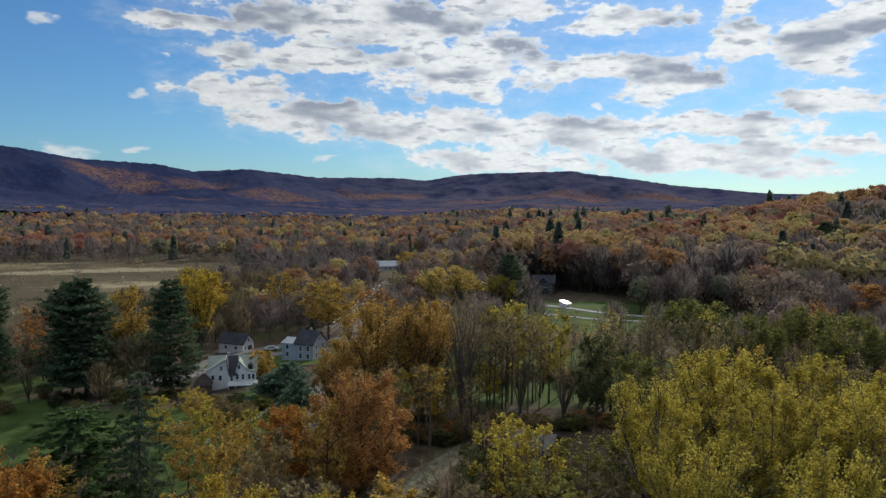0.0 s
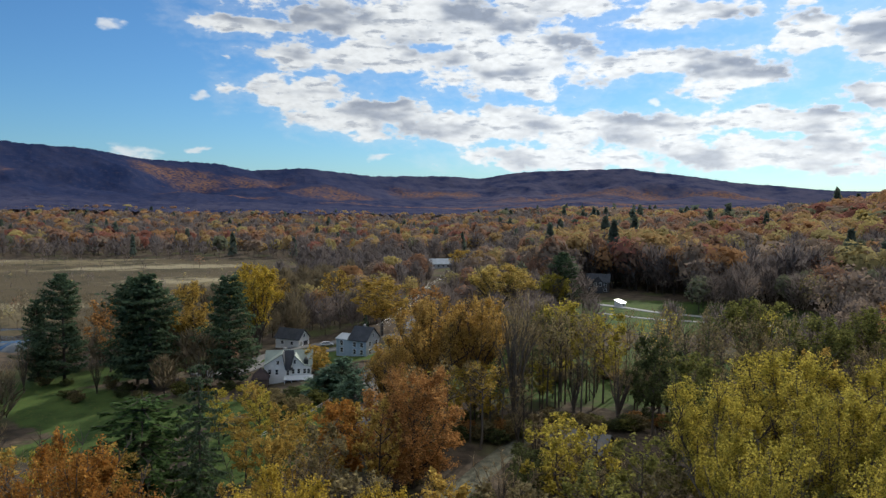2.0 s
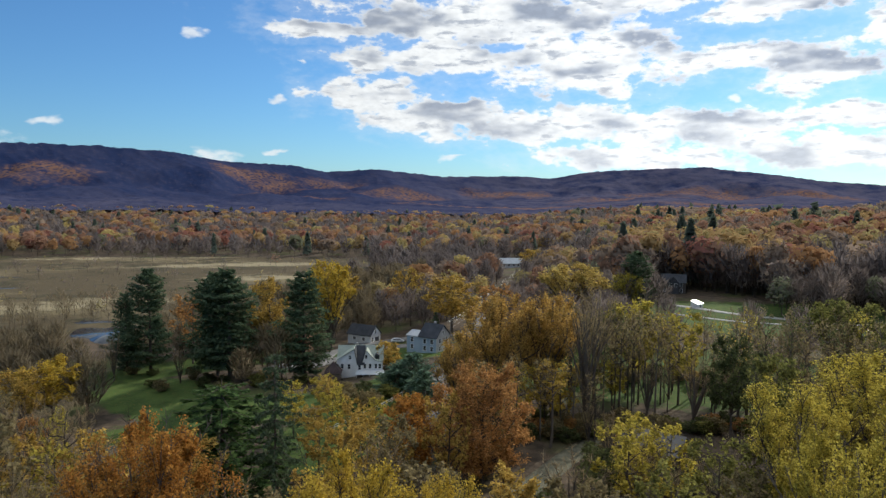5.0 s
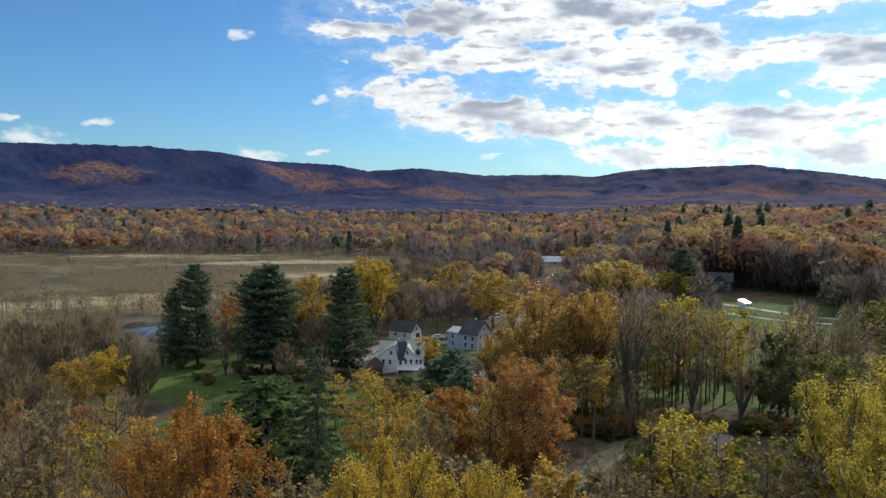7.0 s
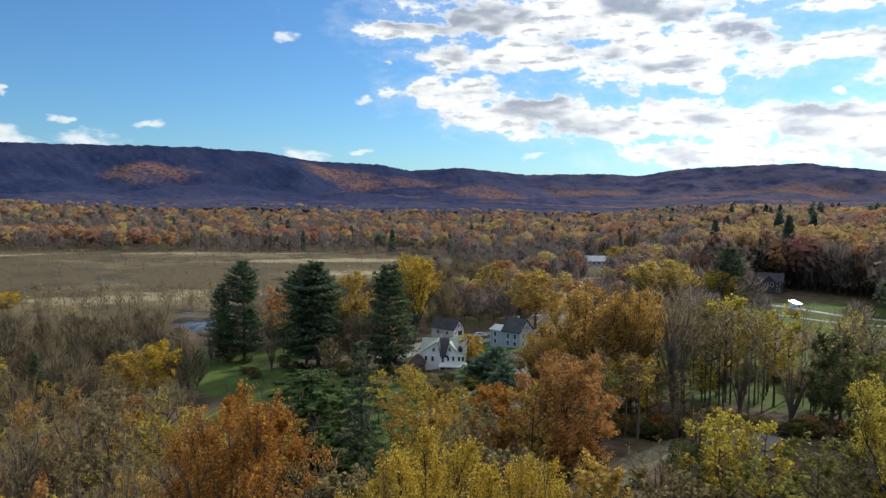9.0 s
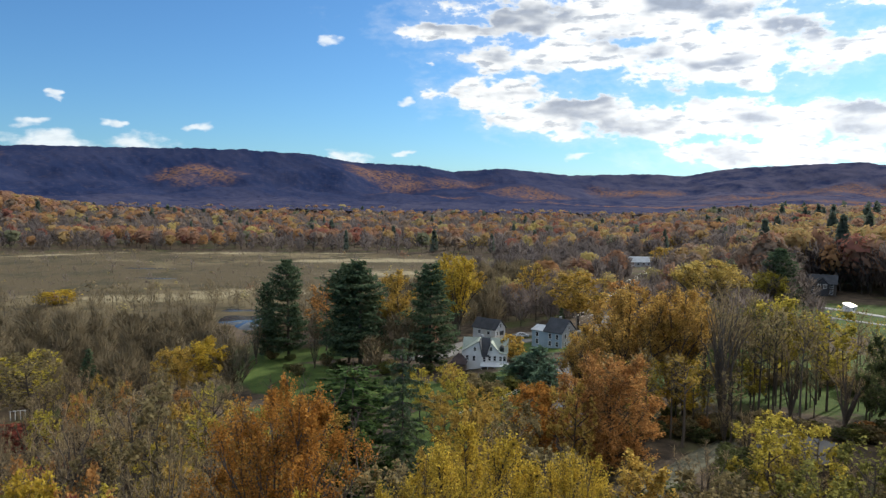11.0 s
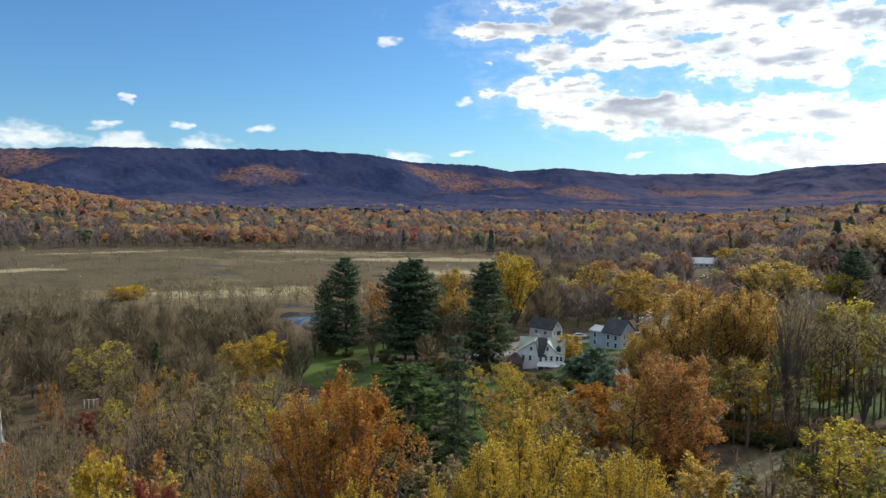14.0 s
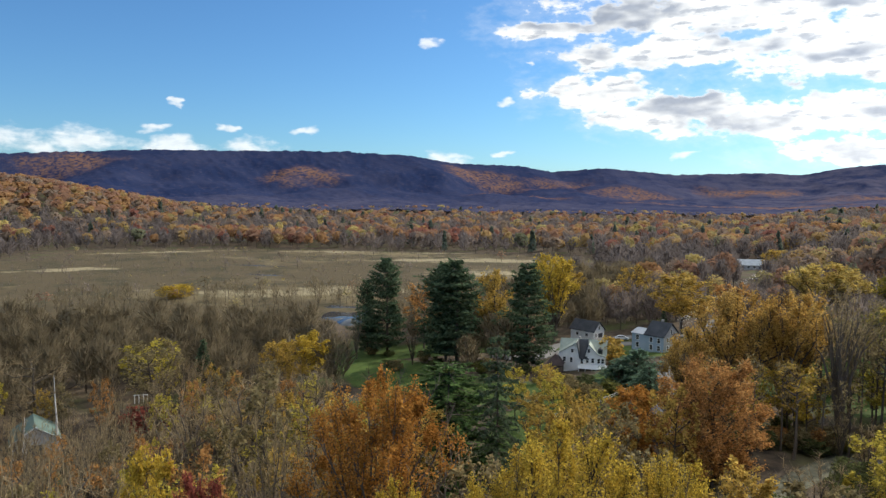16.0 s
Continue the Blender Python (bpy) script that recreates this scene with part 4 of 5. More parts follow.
def near_species(x, y):
    a, r = math.degrees(math.atan2(x, y)), math.hypot(x, y)
    if x < -95:
        return pick([(("bare", "brown"), 8), (("airy", "brown"), 1.5), (("airy", "russet"), 0.7), (("airy", "olive_yellow"), 0.6), (("airy", "golden"), 0.3)])
    if a < -38:
        return pick([(("bare", "brown"), 5), (("airy", "brown"), 2), (("airy", "russet"), 1.5), (("airy", "golden"), 0.9), (("airy", "olive_yellow"), 0.6)])
    if -1 < a < 19 and r > 105:
        return pick([(("tall", "olive_yellow"), 2), (("tall", "brown"), 4), (("tall", "golden"), 0.4), (("bare", "brown"), 3), (("airy", "green"), 0.6)])
    if a >= 10:
        return pick([(("airy", "olive_yellow"), 1.0), (("airy", "olive_green"), 3), (("airy", "brown"), 1.6), (("bare", "brown"), 2.6), (("airy", "golden"), 0.5), (("airy", "green"), 1.0)])
    return pick([(("airy", "golden"), 2), (("bare", "brown"), 3), (("airy", "brown"), 2), (("airy", "olive_yellow"), 1), (("round", "golden"), 0.7)])


def near_woods():
    step = 6.0
    for i in range(-60, 40):
        for j in range(-4, 50):
            x, y = i * step + _rw.uniform(-3, 3), j * step + _rw.uniform(-3, 3)
            r, a = math.hypot(x, y), math.degrees(math.atan2(x, y))
            if not (30 < r < 195 and -78 < a < 46):
                continue
            if r < 62 and -44 < a < 2:
                continue
            if float(inside(x, y, CLEAR)) > 0.5 or float(inside(x, y, LAWNS)) > 0.5 or float(marshy(x, y)) > 0.4 or near_road(x, y, 2.5):
                continue
            if x > -40 and a < -30:
                continue
            if any((x - tx) ** 2 + (y - ty) ** 2 < (0.5 * tr + (2.0 if x < -50 else 3.2)) ** 2 for tx, ty, tr in TAKEN):
                continue
            shape, colour = near_species(x, y)
            if shape in ("round",):
                H, R = _rw.uniform(15, 20), _rw.uniform(5, 7)
            elif shape == "tall":
                H, R = _rw.uniform(17, 22), _rw.uniform(2.8, 4.2)
            elif shape == "pine":
                H, R = _rw.uniform(16, 24), _rw.uniform(3.2, 4.6)
            elif shape == "spruce":
                H, R = _rw.uniform(11, 17), _rw.uniform(2.6, 3.8)
            else:
                H, R = _rw.uniform(12, 17.5), _rw.uniform(3.6, 5.4)
            if x < -90:
                H, R = H * 0.9, R * 0.72
            if a > 8 and r < 150:
                H = min(H, 14)
            if r < 75:
                H = min(H, 15)
            tree(shape, colour, x, y, H, R)


near_woods()


def tall_stand():
    """The stand of slender trees with bare lower trunks at the edge of the lawn."""
    for i in range(120):
        x, y = _rw.uniform(-4, 60), _rw.uniform(143, 172)
        if any((x - tx) ** 2 + (y - ty) ** 2 < 2.2 ** 2 for tx, ty, tr in TAKEN):
            continue
        if _rw.random() < 0.2:
            tree("bare", "brown", x, y, _rw.uniform(15, 20), _rw.uniform(2.2, 3.2), variant=1)
            continue
        tree("tall", pick([("olive_yellow", 0.8), ("brown", 4), ("golden", 0.3), ("green", 1.6)]), x, y, _rw.uniform(17, 23), _rw.uniform(2.2, 3.4))


tall_stand()
for x, y in ((-7, 129), (3, 127), (-11, 123), (-1, 134)):
    tree("tall", pick([("brown", 2), ("olive_yellow", 1)]), x, y, _rw.uniform(13, 18), 2.6)


def undergrowth():
    """Low bushes under the stand and by the track."""
    for i in range(34):
        x, y = _rw.uniform(-9, 58), _rw.uniform(135, 143)
        tree("bush", pick([("brown", 3), ("green", 2), ("russet", 2), ("olive_green", 2)]), x, y, _rw.uniform(1.4, 3.0), _rw.uniform(1.8, 3.2))
    for i in range(26):
        x, y = _rw.uniform(-8, 64), _rw.uniform(168, 190)
        tree("bush", pick([("olive_yellow", 3), ("brown", 3), ("green", 2), ("golden", 1)]), x, y, _rw.uniform(2.5, 6), _rw.uniform(1.8, 3.4))
    for x, y, c in ((-55, 160, "brown"), (-51, 157, "green"), (-48, 155, "brown"), (-45, 159, "olive_green"), (-53, 164, "green"), (-58, 165, "brown"), (-49, 150, "brown"), (-47, 153, "brown"), (-52, 147, "olive_green"), (-55, 153, "brown"), (-102, 183, "green"), (-96, 187, "brown"), (-109, 186, "green"), (-84, 180, "green"), (-90, 184, "brown"), (-115, 188, "brown"), (-134, 196, "green"), (-143, 198, "brown"), (-88, 176, "olive_green"), (-99, 176, "brown"), (-106, 178, "green"), (-118, 176, "brown"), (-124, 181, "green"), (-95, 170, "olive_green"), (-80, 174, "olive_yellow"), (-76, 178, "green"), (-60, 160, "olive_green"), (-66, 168, "brown")):
        tree("bush", c, x, y, _rw.uniform(2.0, 4.0), _rw.uniform(2.0, 3.2))
    for x, y, c in ((-16, 92, "brown"), (-12, 88, "green"), (2, 104, "green"), (6, 100, "brown"), (4, 112, "green"), (-20, 98, "brown"), (12, 132, "brown"), (-3, 138, "brown"), (-8, 134, "russet"), (-5, 131, "brown"), (-2, 129, "green"), (1, 131, "brown"), (4, 132, "olive_green"), (-1, 133, "russet"), (7, 131, "brown"), (-9, 129, "green"), (8, 128, "russet")):
        tree("bush", c, x, y, _rw.uniform(2.2, 4.5), _rw.uniform(2.0, 3.2))


undergrowth()
for x, y, c in ((-15, 106, "brown"), (-18, 112, "green"), (-14, 118, "brown"), (-13, 126, "olive_green"), (-10, 131, "brown"), (4, 108, "brown"), (3, 118, "green"), (6, 123, "brown"), (7, 113, "olive_green"), (-16, 122, "russet"), (-21, 118, "brown")):
    tree("bush", c, x, y, _rw.uniform(2.0, 3.6), _rw.uniform(2.2, 3.2))
for x, y in ((9, 103), (13, 99), (17, 104), (6, 98), (21, 101), (12, 108), (18, 96), (8, 92), (24, 108), (-18, 117), (-12, 121), (5, 115), (-15, 129), (2, 128)):
    tree("bare", "brown", x, y, _rw.uniform(7, 11), _rw.uniform(2.2, 3.2))
for x, y in ((-137, 176), (-143, 189), (-148, 181), (-117, 184)):
    tree("bare", "brown", x, y, _rw.uniform(11, 16), _rw.uniform(2.6, 3.8))

# ---- woods farther off ----
OLIVE, YELLOW, GOLD, ORANGE, RUSSET, RED, GREEN, BROWN, PINE, BARE, STEM = range(11)
_fr = np.random.RandomState(17)


def clump_template(seed, n, size, kind, loose, even):
    """A small tree of unit height: triangles, and which of them are wood."""
    r = np.random.RandomState(seed)
    if kind == "pine":
        z = r.uniform(0.1, 1, n)
        w = 0.23 * (1 - z) ** 0.7 * np.sqrt(r.uniform(0.3, 1, n))
        p = r.uniform(0, 6.28, n)
        c = np.column_stack([w * np.cos(p), w * np.sin(p), z])
        out = np.column_stack([np.cos(p), np.sin(p), np.full(n, 0.6)])
    else:
        k = 4
        hub = r.normal(size=(k, 3)) * (0.12, 0.12, 0.07) + (0, 0, 0.62)
        hub[0] = (0, 0, 0.68)
        wide = r.uniform(0.22, 0.31, k)
        i = r.randint(0, k, n)
        out = r.normal(size=(n, 3)) + (0, 0, 0.45)
        out /= np.linalg.norm(out, axis=1)[:, None]
        c = hub[i] + out * (wide[i] * r.uniform(0.75, 1.08, n))[:, None]
        c[:, 2] *= 0.99 / c[:, 2].max()
    d = out + r.normal(size=(n, 3)) * loose
    a, b = frames_along(d)
    turn = r.uniform(0, 6.28, n)[:, None]
    a, b = a * np.cos(turn) + b * np.sin(turn), b * np.cos(turn) - a * np.sin(turn)
    s = size * r.uniform(0.6, 1.4, (n, 1))
    v = np.stack([c + a * s, c - a * s * 0.5 + b * s * 0.87, c - a * s * 0.5 - b * s * 0.87], 1)
    if kind == "bare":
        # upright fans of twigs, close enough to read as a haze of fine branches
        phi, rise = r.uniform(0, 6.28, n), r.uniform(0.0, 1.0, n)
        wide = 0.30 * np.sin(np.pi * (0.18 + 0.72 * rise)) * np.sqrt(r.uniform(0.02, 1, n))
        c = np.column_stack([wide * np.cos(phi), wide * np.sin(phi), 0.26 + 0.66 * rise])
        o = np.column_stack([0.9 * wide * np.cos(phi), 0.9 * wide * np.sin(phi), np.full(n, 0.30)]) + r.normal(size=(n, 3)) * 0.07
        o /= np.linalg.norm(o, axis=1)[:, None]
        side = np.cross(o, r.normal(size=(n, 3)))
        side /= np.linalg.norm(side, axis=1)[:, None]
        q = r.uniform(0.05, 0.14, (n, 1))
        w = size * r.uniform(0.12, 0.34, (n, 1))
        v = np.stack([c - o * q - side * w, c - o * q + side * w, c + o * q], 1)
        v[:, :, 2] *= 1 / v[:, :, 2].max()
    # shade the crown as one rounded body
    nv = v - (0, 0, 0.5)
    nv = 0.8 * nv / np.linalg.norm(nv, axis=2)[..., None] + 0.2 * out[:, None] / np.linalg.norm(out, axis=1)[:, None, None]
    if kind == "bare":
        nv = 0.25 * nv + r.normal(size=nv.shape) * 0.25 + (0, -0.1, 0.45)
    nv = nv * (1 - even) + np.array((0, 0, even))
    nv = np.concatenate([nv, np.array([[(0, -1.0, 0)] * 3, [(1.0, 0, 0)] * 3])])
    nv /= np.linalg.norm(nv, axis=2)[..., None]
    stem = np.array([[(-0.014, 0, -0.03), (0.014, 0, -0.03), (0, 0, 0.7)], [(0, -0.014, -0.03), (0, 0.014, -0.03), (0, 0, 0.7)]])
    return np.concatenate([v, stem]), np.concatenate([np.zeros(n, bool), [True, True]]), nv


# gaps between cloud shadows on the ridge, painted as brighter rusty patches
SUNLIT_RUST = [(-1990, 2240, 190, 160, 41), (-2760, 1660, 240, 180, 59), (-1480, 2960, 260, 170, 25), (-780, 3050, 330, 150, 14), (-350, 3500, 300, 150, 5), (530, 3400, 460, 170, -8), (170, 3000, 380, 130, -3), (930, 3320, 380, 160, -15), (-1180, 3200, 200, 140, 20), (-1100, 2500, 320, 90, 24), (-300, 2500, 420, 80, 6), (500, 2600, 420, 90, -10)]


def far_species(x, y):
    a, r = np.degrees(np.arctan2(x, y)), np.hypot(x, y)
    n = len(x)
    w = np.zeros((n, 10))
    w[:] = (0.3, 0.25, 0.6, 0.3, 0.55, 0.2, 0.2, 1.0, 0.2, 8.0)
    # to the right a belt of leafless trees, a golden slope behind it, russet woods on the hilltop
    right = smooth(a, 1, 6)[:, None]
    belt, slope = (1 - smooth(r, 325, 350))[:, None], (1 - smooth(r, 560, 640))[:, None]
    w = w * (1 - right) + right * (belt * np.array((0.3, 0.02, 0.2, 0.02, 0.3, 0.05, 0.7, 1.4, 0.35, 9.0))
                                   + (1 - belt) * slope * np.array((2.0, 0.7, 3.2, 0.9, 1.2, 0.2, 0.9, 1.6, 0.4, 2.4))
                                   + (1 - belt) * (1 - slope) * np.array((0.3, 0.1, 0.7, 1.0, 2.8, 0.6, 0.4, 1.8, 0.35, 4.6)))
    # beyond the marsh: a russet fringe, then leafless woods, then the rusty foothill
    left = (smooth(-a, 16, 28) * smooth(r, 700, 760))[:, None]
    w = w * (1 - left) + left * np.array((0.05, 0.1, 0.25, 0.2, 0.4, 0.2, 0.05, 0.8, 0.1, 9.0))
    fringe = (smooth(-a, -2, 12) * smooth(r, 780, 815) * (1 - smooth(r, 880, 930)) * (1 - smooth(-a, 45, 51)))[:, None]
    w = w * (1 - fringe) + fringe * np.array((0.1, 0.1, 0.6, 2.4, 3.4, 1.6, 0.1, 0.8, 0.1, 2.2))
    foot = smooth(84 * np.exp(-((x + 1560) / 420) ** 2 - ((y - 760) / 330) ** 2), 12, 30)[:, None]
    w = w * (1 - foot) + foot * np.array((0.0, 0.0, 0.7, 3.0, 3.0, 0.3, 0.0, 0.9, 0.0, 0.3))
    # mostly leafless grey crowns far off, also standing in for distance haze
    beyond = (smooth(r, 1060, 1150) * (1 - smooth(a, 1, 6)))[:, None] * (1 - foot)
    w = w * (1 - beyond) + beyond * np.array((0.05, 0.05, 0.25, 0.4, 0.7, 0.15, 0.05, 0.6, 0.1, 9.0))
    garden = (1 - smooth(r, 300, 345))[:, None]
    w = w * (1 - garden * np.array((0, 0, 0, 0.6, 0.5, 1.0, 0, 0, 1.0, 0)))
    low = (smooth(-x, 80, 120) * (1 - smooth(r, 620, 760)))[:, None]
    w = w * (1 - low) + low * np.array((0.15, 0.05, 0.12, 0.0, 0.0, 0.0, 0.05, 0.25, 0.0, 8.0))
    q = waves(x, y, 80, 23)[:, None] * np.array((0.7, 0.9, 0.7, 0.2, -0.4, -0.6, 0.5, 0, 0.5, -0.5))
    q = q + waves(x, y, 230, 25)[:, None] * np.array((0.4, 0.3, 0.6, 0.9, 0.9, 0.9, -0.3, 0, -0.2, -0.5))
    w = w * np.exp(1.3 * q)
    c = np.cumsum(w, 1) / w.sum(1)[:, None]
    drift = np.argsort(np.argsort(waves(x, y, 46, 51) + 0.9 * waves(x, y, 130, 52))) / n
    u = (drift + 0.08 * _fr.normal(size=n)) % 1.0
    kind = (u[:, None] > c).sum(1).clip(0, 9)
    # hardly a leaf is left on the trees round the marsh
    return np.where((x < -95) & (r < 430) & (_fr.rand(n) < 0.94), BARE, kind)


def woods(name, label, r0, r1, step, leaf_n, leaf_size, low, high, az=(-80, 50), keep=1.0, wet=False, loose=0.5, only=None):
    k = int(r1 / step) + 2
    gx, gy = np.meshgrid(np.arange(-k, k), np.arange(-k, k))
    x = (gx * step + _fr.uniform(-0.5, 0.5, gx.shape) * step).ravel()
    y = (gy * step + _fr.uniform(-0.5, 0.5, gx.shape) * step).ravel()
    r, a = np.hypot(x, y), np.degrees(np.arctan2(x, y))
    ok = (r > r0) & (r < r1) & (a > az[0]) & (a < az[1]) & (_fr.rand(len(x)) < keep)
    x, y = x[ok], y[ok]
    ok = (marshy(x, y) > 0.5) & (inside(x, y, CLEAR) < 0.5) if wet else (marshy(x, y) < 0.35) & (inside(x, y, CLEAR) < 0.5)
    for name_, (p, wd) in ROADS.items():
        ok &= np.min(np.hypot(x[:, None] - p[None, ::3, 0], y[:, None] - p[None, ::3, 1]), 1) > wd / 2 + (6.5 if name_ == "valley_road" else 4)
    x, y = x[ok], y[ok]
    kind = far_species(x, y) if not wet else _fr.choice([BARE, BROWN, OLIVE, RUSSET], len(x), p=[0.93, 0.03, 0.03, 0.01])
    if only is not None:
        kind = np.full(len(x), only)
    z = height(x, y)
    sets = {g: [clump_template(100 + 10 * gi + i, leaf_n, leaf_size, g, loose, 0.15 if r0 < 300 else 0.4 if r0 < 400 else 0.7) for i in range(6)] for gi, g in enumerate(("leaf", "pine", "bare"))}
    V, M, S, T = [], [], [], []
    group = np.where(kind == PINE, 1, np.where(kind == BARE, 2, 0))
    for gi, g in enumerate(("leaf", "pine", "bare")):
        which = _fr.randint(0, 6, len(x))
        for i, (tv, wood, tn) in enumerate(sets[g]):
            s = np.where((group == gi) & (which == i))[0]
            if not len(s):
                continue
            turn = _fr.uniform(0, 6.28, len(s))
            far_hill = (np.degrees(np.arctan2(x[s], y[s])) > 3) & (np.hypot(x[s], y[s]) > 270)
            H = _fr.uniform(low, high, len(s)) * np.where(kind[s] == PINE, 1.25, 1.0) * np.where(far_hill, 1.3, 1.0)
            W = H * _fr.uniform(0.75, 1.15, len(s)) * ((1.35 if leaf_n < 50 else 1.05) if g != "pine" else 1.0)
            c, sn = np.cos(turn), np.sin(turn)
            t = tv[None]
            vx = (t[..., 0] * c[:, None, None] - t[..., 1] * sn[:, None, None]) * W[:, None, None] + x[s][:, None, None]
            vy = (t[..., 0] * sn[:, None, None] + t[..., 1] * c[:, None, None]) * W[:, None, None] + y[s][:, None, None]
            vz = t[..., 2] * H[:, None, None] + z[s][:, None, None]
            V.append(np.stack([vx, vy, vz], -1).reshape(-1, 3))
            m = np.where(wood[None], STEM, kind[s][:, None])
            if g == "leaf" and r0 < 300:
                m = np.where((_fr.rand(*m.shape) < 0.1) & ~wood[None], BARE, m)
            m = np.where(((m == BARE) | (m == BROWN)) & ((x[s] < -80) & (np.hypot(x[s], y[s]) < 430))[:, None], 11, m)
            M.append(m.ravel())
            S.append(np.stack([tn[None, ..., 0] * c[:, None, None] - tn[None, ..., 1] * sn[:, None, None], tn[None, ..., 0] * sn[:, None, None] + tn[None, ..., 1] * c[:, None, None], tn[None, ..., 2] + 0 * c[:, None, None]], -1).reshape(-1, 3))
            T.append(np.repeat(_fr.rand(len(s)), tv.shape[0] * 3))
    V, M = np.concatenate(V), np.concatenate(M)
    me = make_mesh(name, V, tris=np.arange(len(V)).reshape(-1, 3), mats=(FAR_LEAF if r0 > 300 else FAR_LEAF[:-1] + [MAUVE]) + [BARK, LOW_TWIG], tri_mat=M, smooth_shade=True)
    me.normals_split_custom_set_from_vertices(np.concatenate(S).astype(np.float32))
    me.attributes.new("tone", "FLOAT", "POINT").data.foreach_set("value", np.concatenate(T).astype(np.float32))
    return tagged(new(name, me), label, "woods", kind="stuff")


woods("near_valley_woods", "autumn woods of golden, olive and leafless trees", 195, 335, 8.5, 360, 0.038, 11, 18)
woods("valley_woods", "mixed autumn woods of golden, brown and leafless trees", 335, 470, 11.0, 300, 0.055, 15, 22, loose=0.35)
woods("middle_valley_woods", "autumn woods of brown, gold and mauve-grey crowns", 470, 620, 12.0, 210, 0.066, 15, 22, loose=0.3)
woods("far_valley_woods", "distant autumn woods in rust, gold and grey", 620, 1150, 15.5, 96, 0.105, 15, 22, loose=0.2)
woods("farthest_valley_woods", "far autumn woods below the mountains", 1150, 1990, 22.0, 30, 0.18, 15, 22, loose=0.15)


def mountain_canopy():
    """The closed woodland canopy of the far ridge, lumpy with crowns."""
    az, rad = np.radians(np.arange(-82, 40, 0.2)), np.arange(1806, 4200, 17.0)
    A, R = np.meshgrid(az, rad)
    A, R = (A + _fr.uniform(-0.06, 0.06, A.shape) * radians(0.2)).ravel(), (R + _fr.uniform(-4, 4, R.shape)).ravel()
    x, y = R * np.sin(A), R * np.cos(A)
    lump = _fr.rand(len(rad), len(az)) * 3.4
    lump = 0.5 * lump + 0.25 * (np.roll(lump, 1, 0) + np.roll(lump, 1, 1))
    z = height(x, y) + 14 + 1.5 * lump.ravel() + 1.5 * waves(x, y, 45, 41)
    n, k = len(rad), len(az)
    i = np.arange(n * k).reshape(n, k)
    quads = np.stack([i[:-1, :-1], i[:-1, 1:], i[1:, 1:], i[1:, :-1]], -1).reshape(-1, 4)[:, ::-1]
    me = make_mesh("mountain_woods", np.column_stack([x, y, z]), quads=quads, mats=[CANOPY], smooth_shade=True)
    me.attributes.new("rust", "FLOAT", "POINT").data.foreach_set("value", inside(x, y, SUNLIT_RUST).astype(np.float32))
    # birch values: haze put into the colour, paler to the right and low down
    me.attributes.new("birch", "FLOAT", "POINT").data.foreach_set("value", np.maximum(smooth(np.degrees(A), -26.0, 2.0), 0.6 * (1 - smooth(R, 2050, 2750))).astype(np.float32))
    return tagged(new("mountain_woods", me), "wooded mountain ridge, bare trees, with haze, cloud shade and sunlit rusty patches painted in", "woods", kind="stuff")


mountain_canopy()
woods("leafless_belt", "belt of tall leafless mauve-grey trees behind the lawn", 350, 392, 6.6, 150, 0.05, 15, 20, az=(4, 40), only=BARE)
woods("rear_woods", "autumn woods behind the slope", 34, 600, 17.0, 24, 0.13, 11, 17, az=(50, 180))
woods("rear_left_woods", "bare and brown woods behind the slope", 34, 600, 17.0, 24, 0.13, 11, 17, az=(-180, -80))
woods("marsh_edge_trees", "thin leafless trees at the edge of the marsh", 230, 420, 8.0, 60, 0.05, 7, 12, keep=0.8, wet=True)
woods("marsh_shrubs", "low leafless shrubs and brown tussocks in the marsh", 250, 900, 6.5, 9, 0.16, 0.8, 3.2, keep=0.8, wet=True)
woods("marsh_dead_trees", "thin bare trees standing in the marsh", 300, 900, 34.0, 40, 0.07, 6, 11, keep=0.5, wet=True)

# ---- buildings ----
def part(name, bm, mat, parent, label=""):
    me = bpy.data.meshes.new(name)
    bm.normal_update()
    bm.to_mesh(me)
    bm.free()
    for m in (mat if isinstance(mat, (list, tuple)) else [mat]):
        me.materials.append(m)
    o = new(name, me)
    o.parent = parent
    if label:
        o["label"] = label
    return o


def box(x0, y0, z0, x1, y1, z1, bm=None, bevel=0.0):
    own = bmesh.new()
    bmesh.ops.create_cube(own, size=1, matrix=Matrix.Translation(((x0 + x1) / 2, (y0 + y1) / 2, (z0 + z1) / 2)) @ Matrix.Diagonal((x1 - x0, y1 - y0, z1 - z0, 1)))
    if bevel:
        bmesh.ops.bevel(own, geom=own.edges[:], offset=bevel, segments=1, affect="EDGES")
    if bm is None:
        return own
    tmp = bpy.data.meshes.new("tmp")
    own.to_mesh(tmp)
    own.free()
    bm.from_mesh(tmp)
    bpy.data.meshes.remove(tmp)
    return bm


def solid(profile, axis, a, b):
    """A profile in (across, up) drawn out from a to b along x or y."""
    bm = bmesh.new()
    rows = []
    for s in (a, b):
        rows.append([bm.verts.new((s, u, v) if axis == "x" else (u, s, v)) for u, v in profile])
    n = len(profile)
    bm.faces.new(rows[0])
    bm.faces.new(rows[1][::-1])
    for i in range(n):
        bm.faces.new((rows[0][i], rows[1][i], rows[1][(i + 1) % n], rows[0][(i + 1) % n]))
    bmesh.ops.recalc_face_normals(bm, faces=bm.faces[:])
    return bm


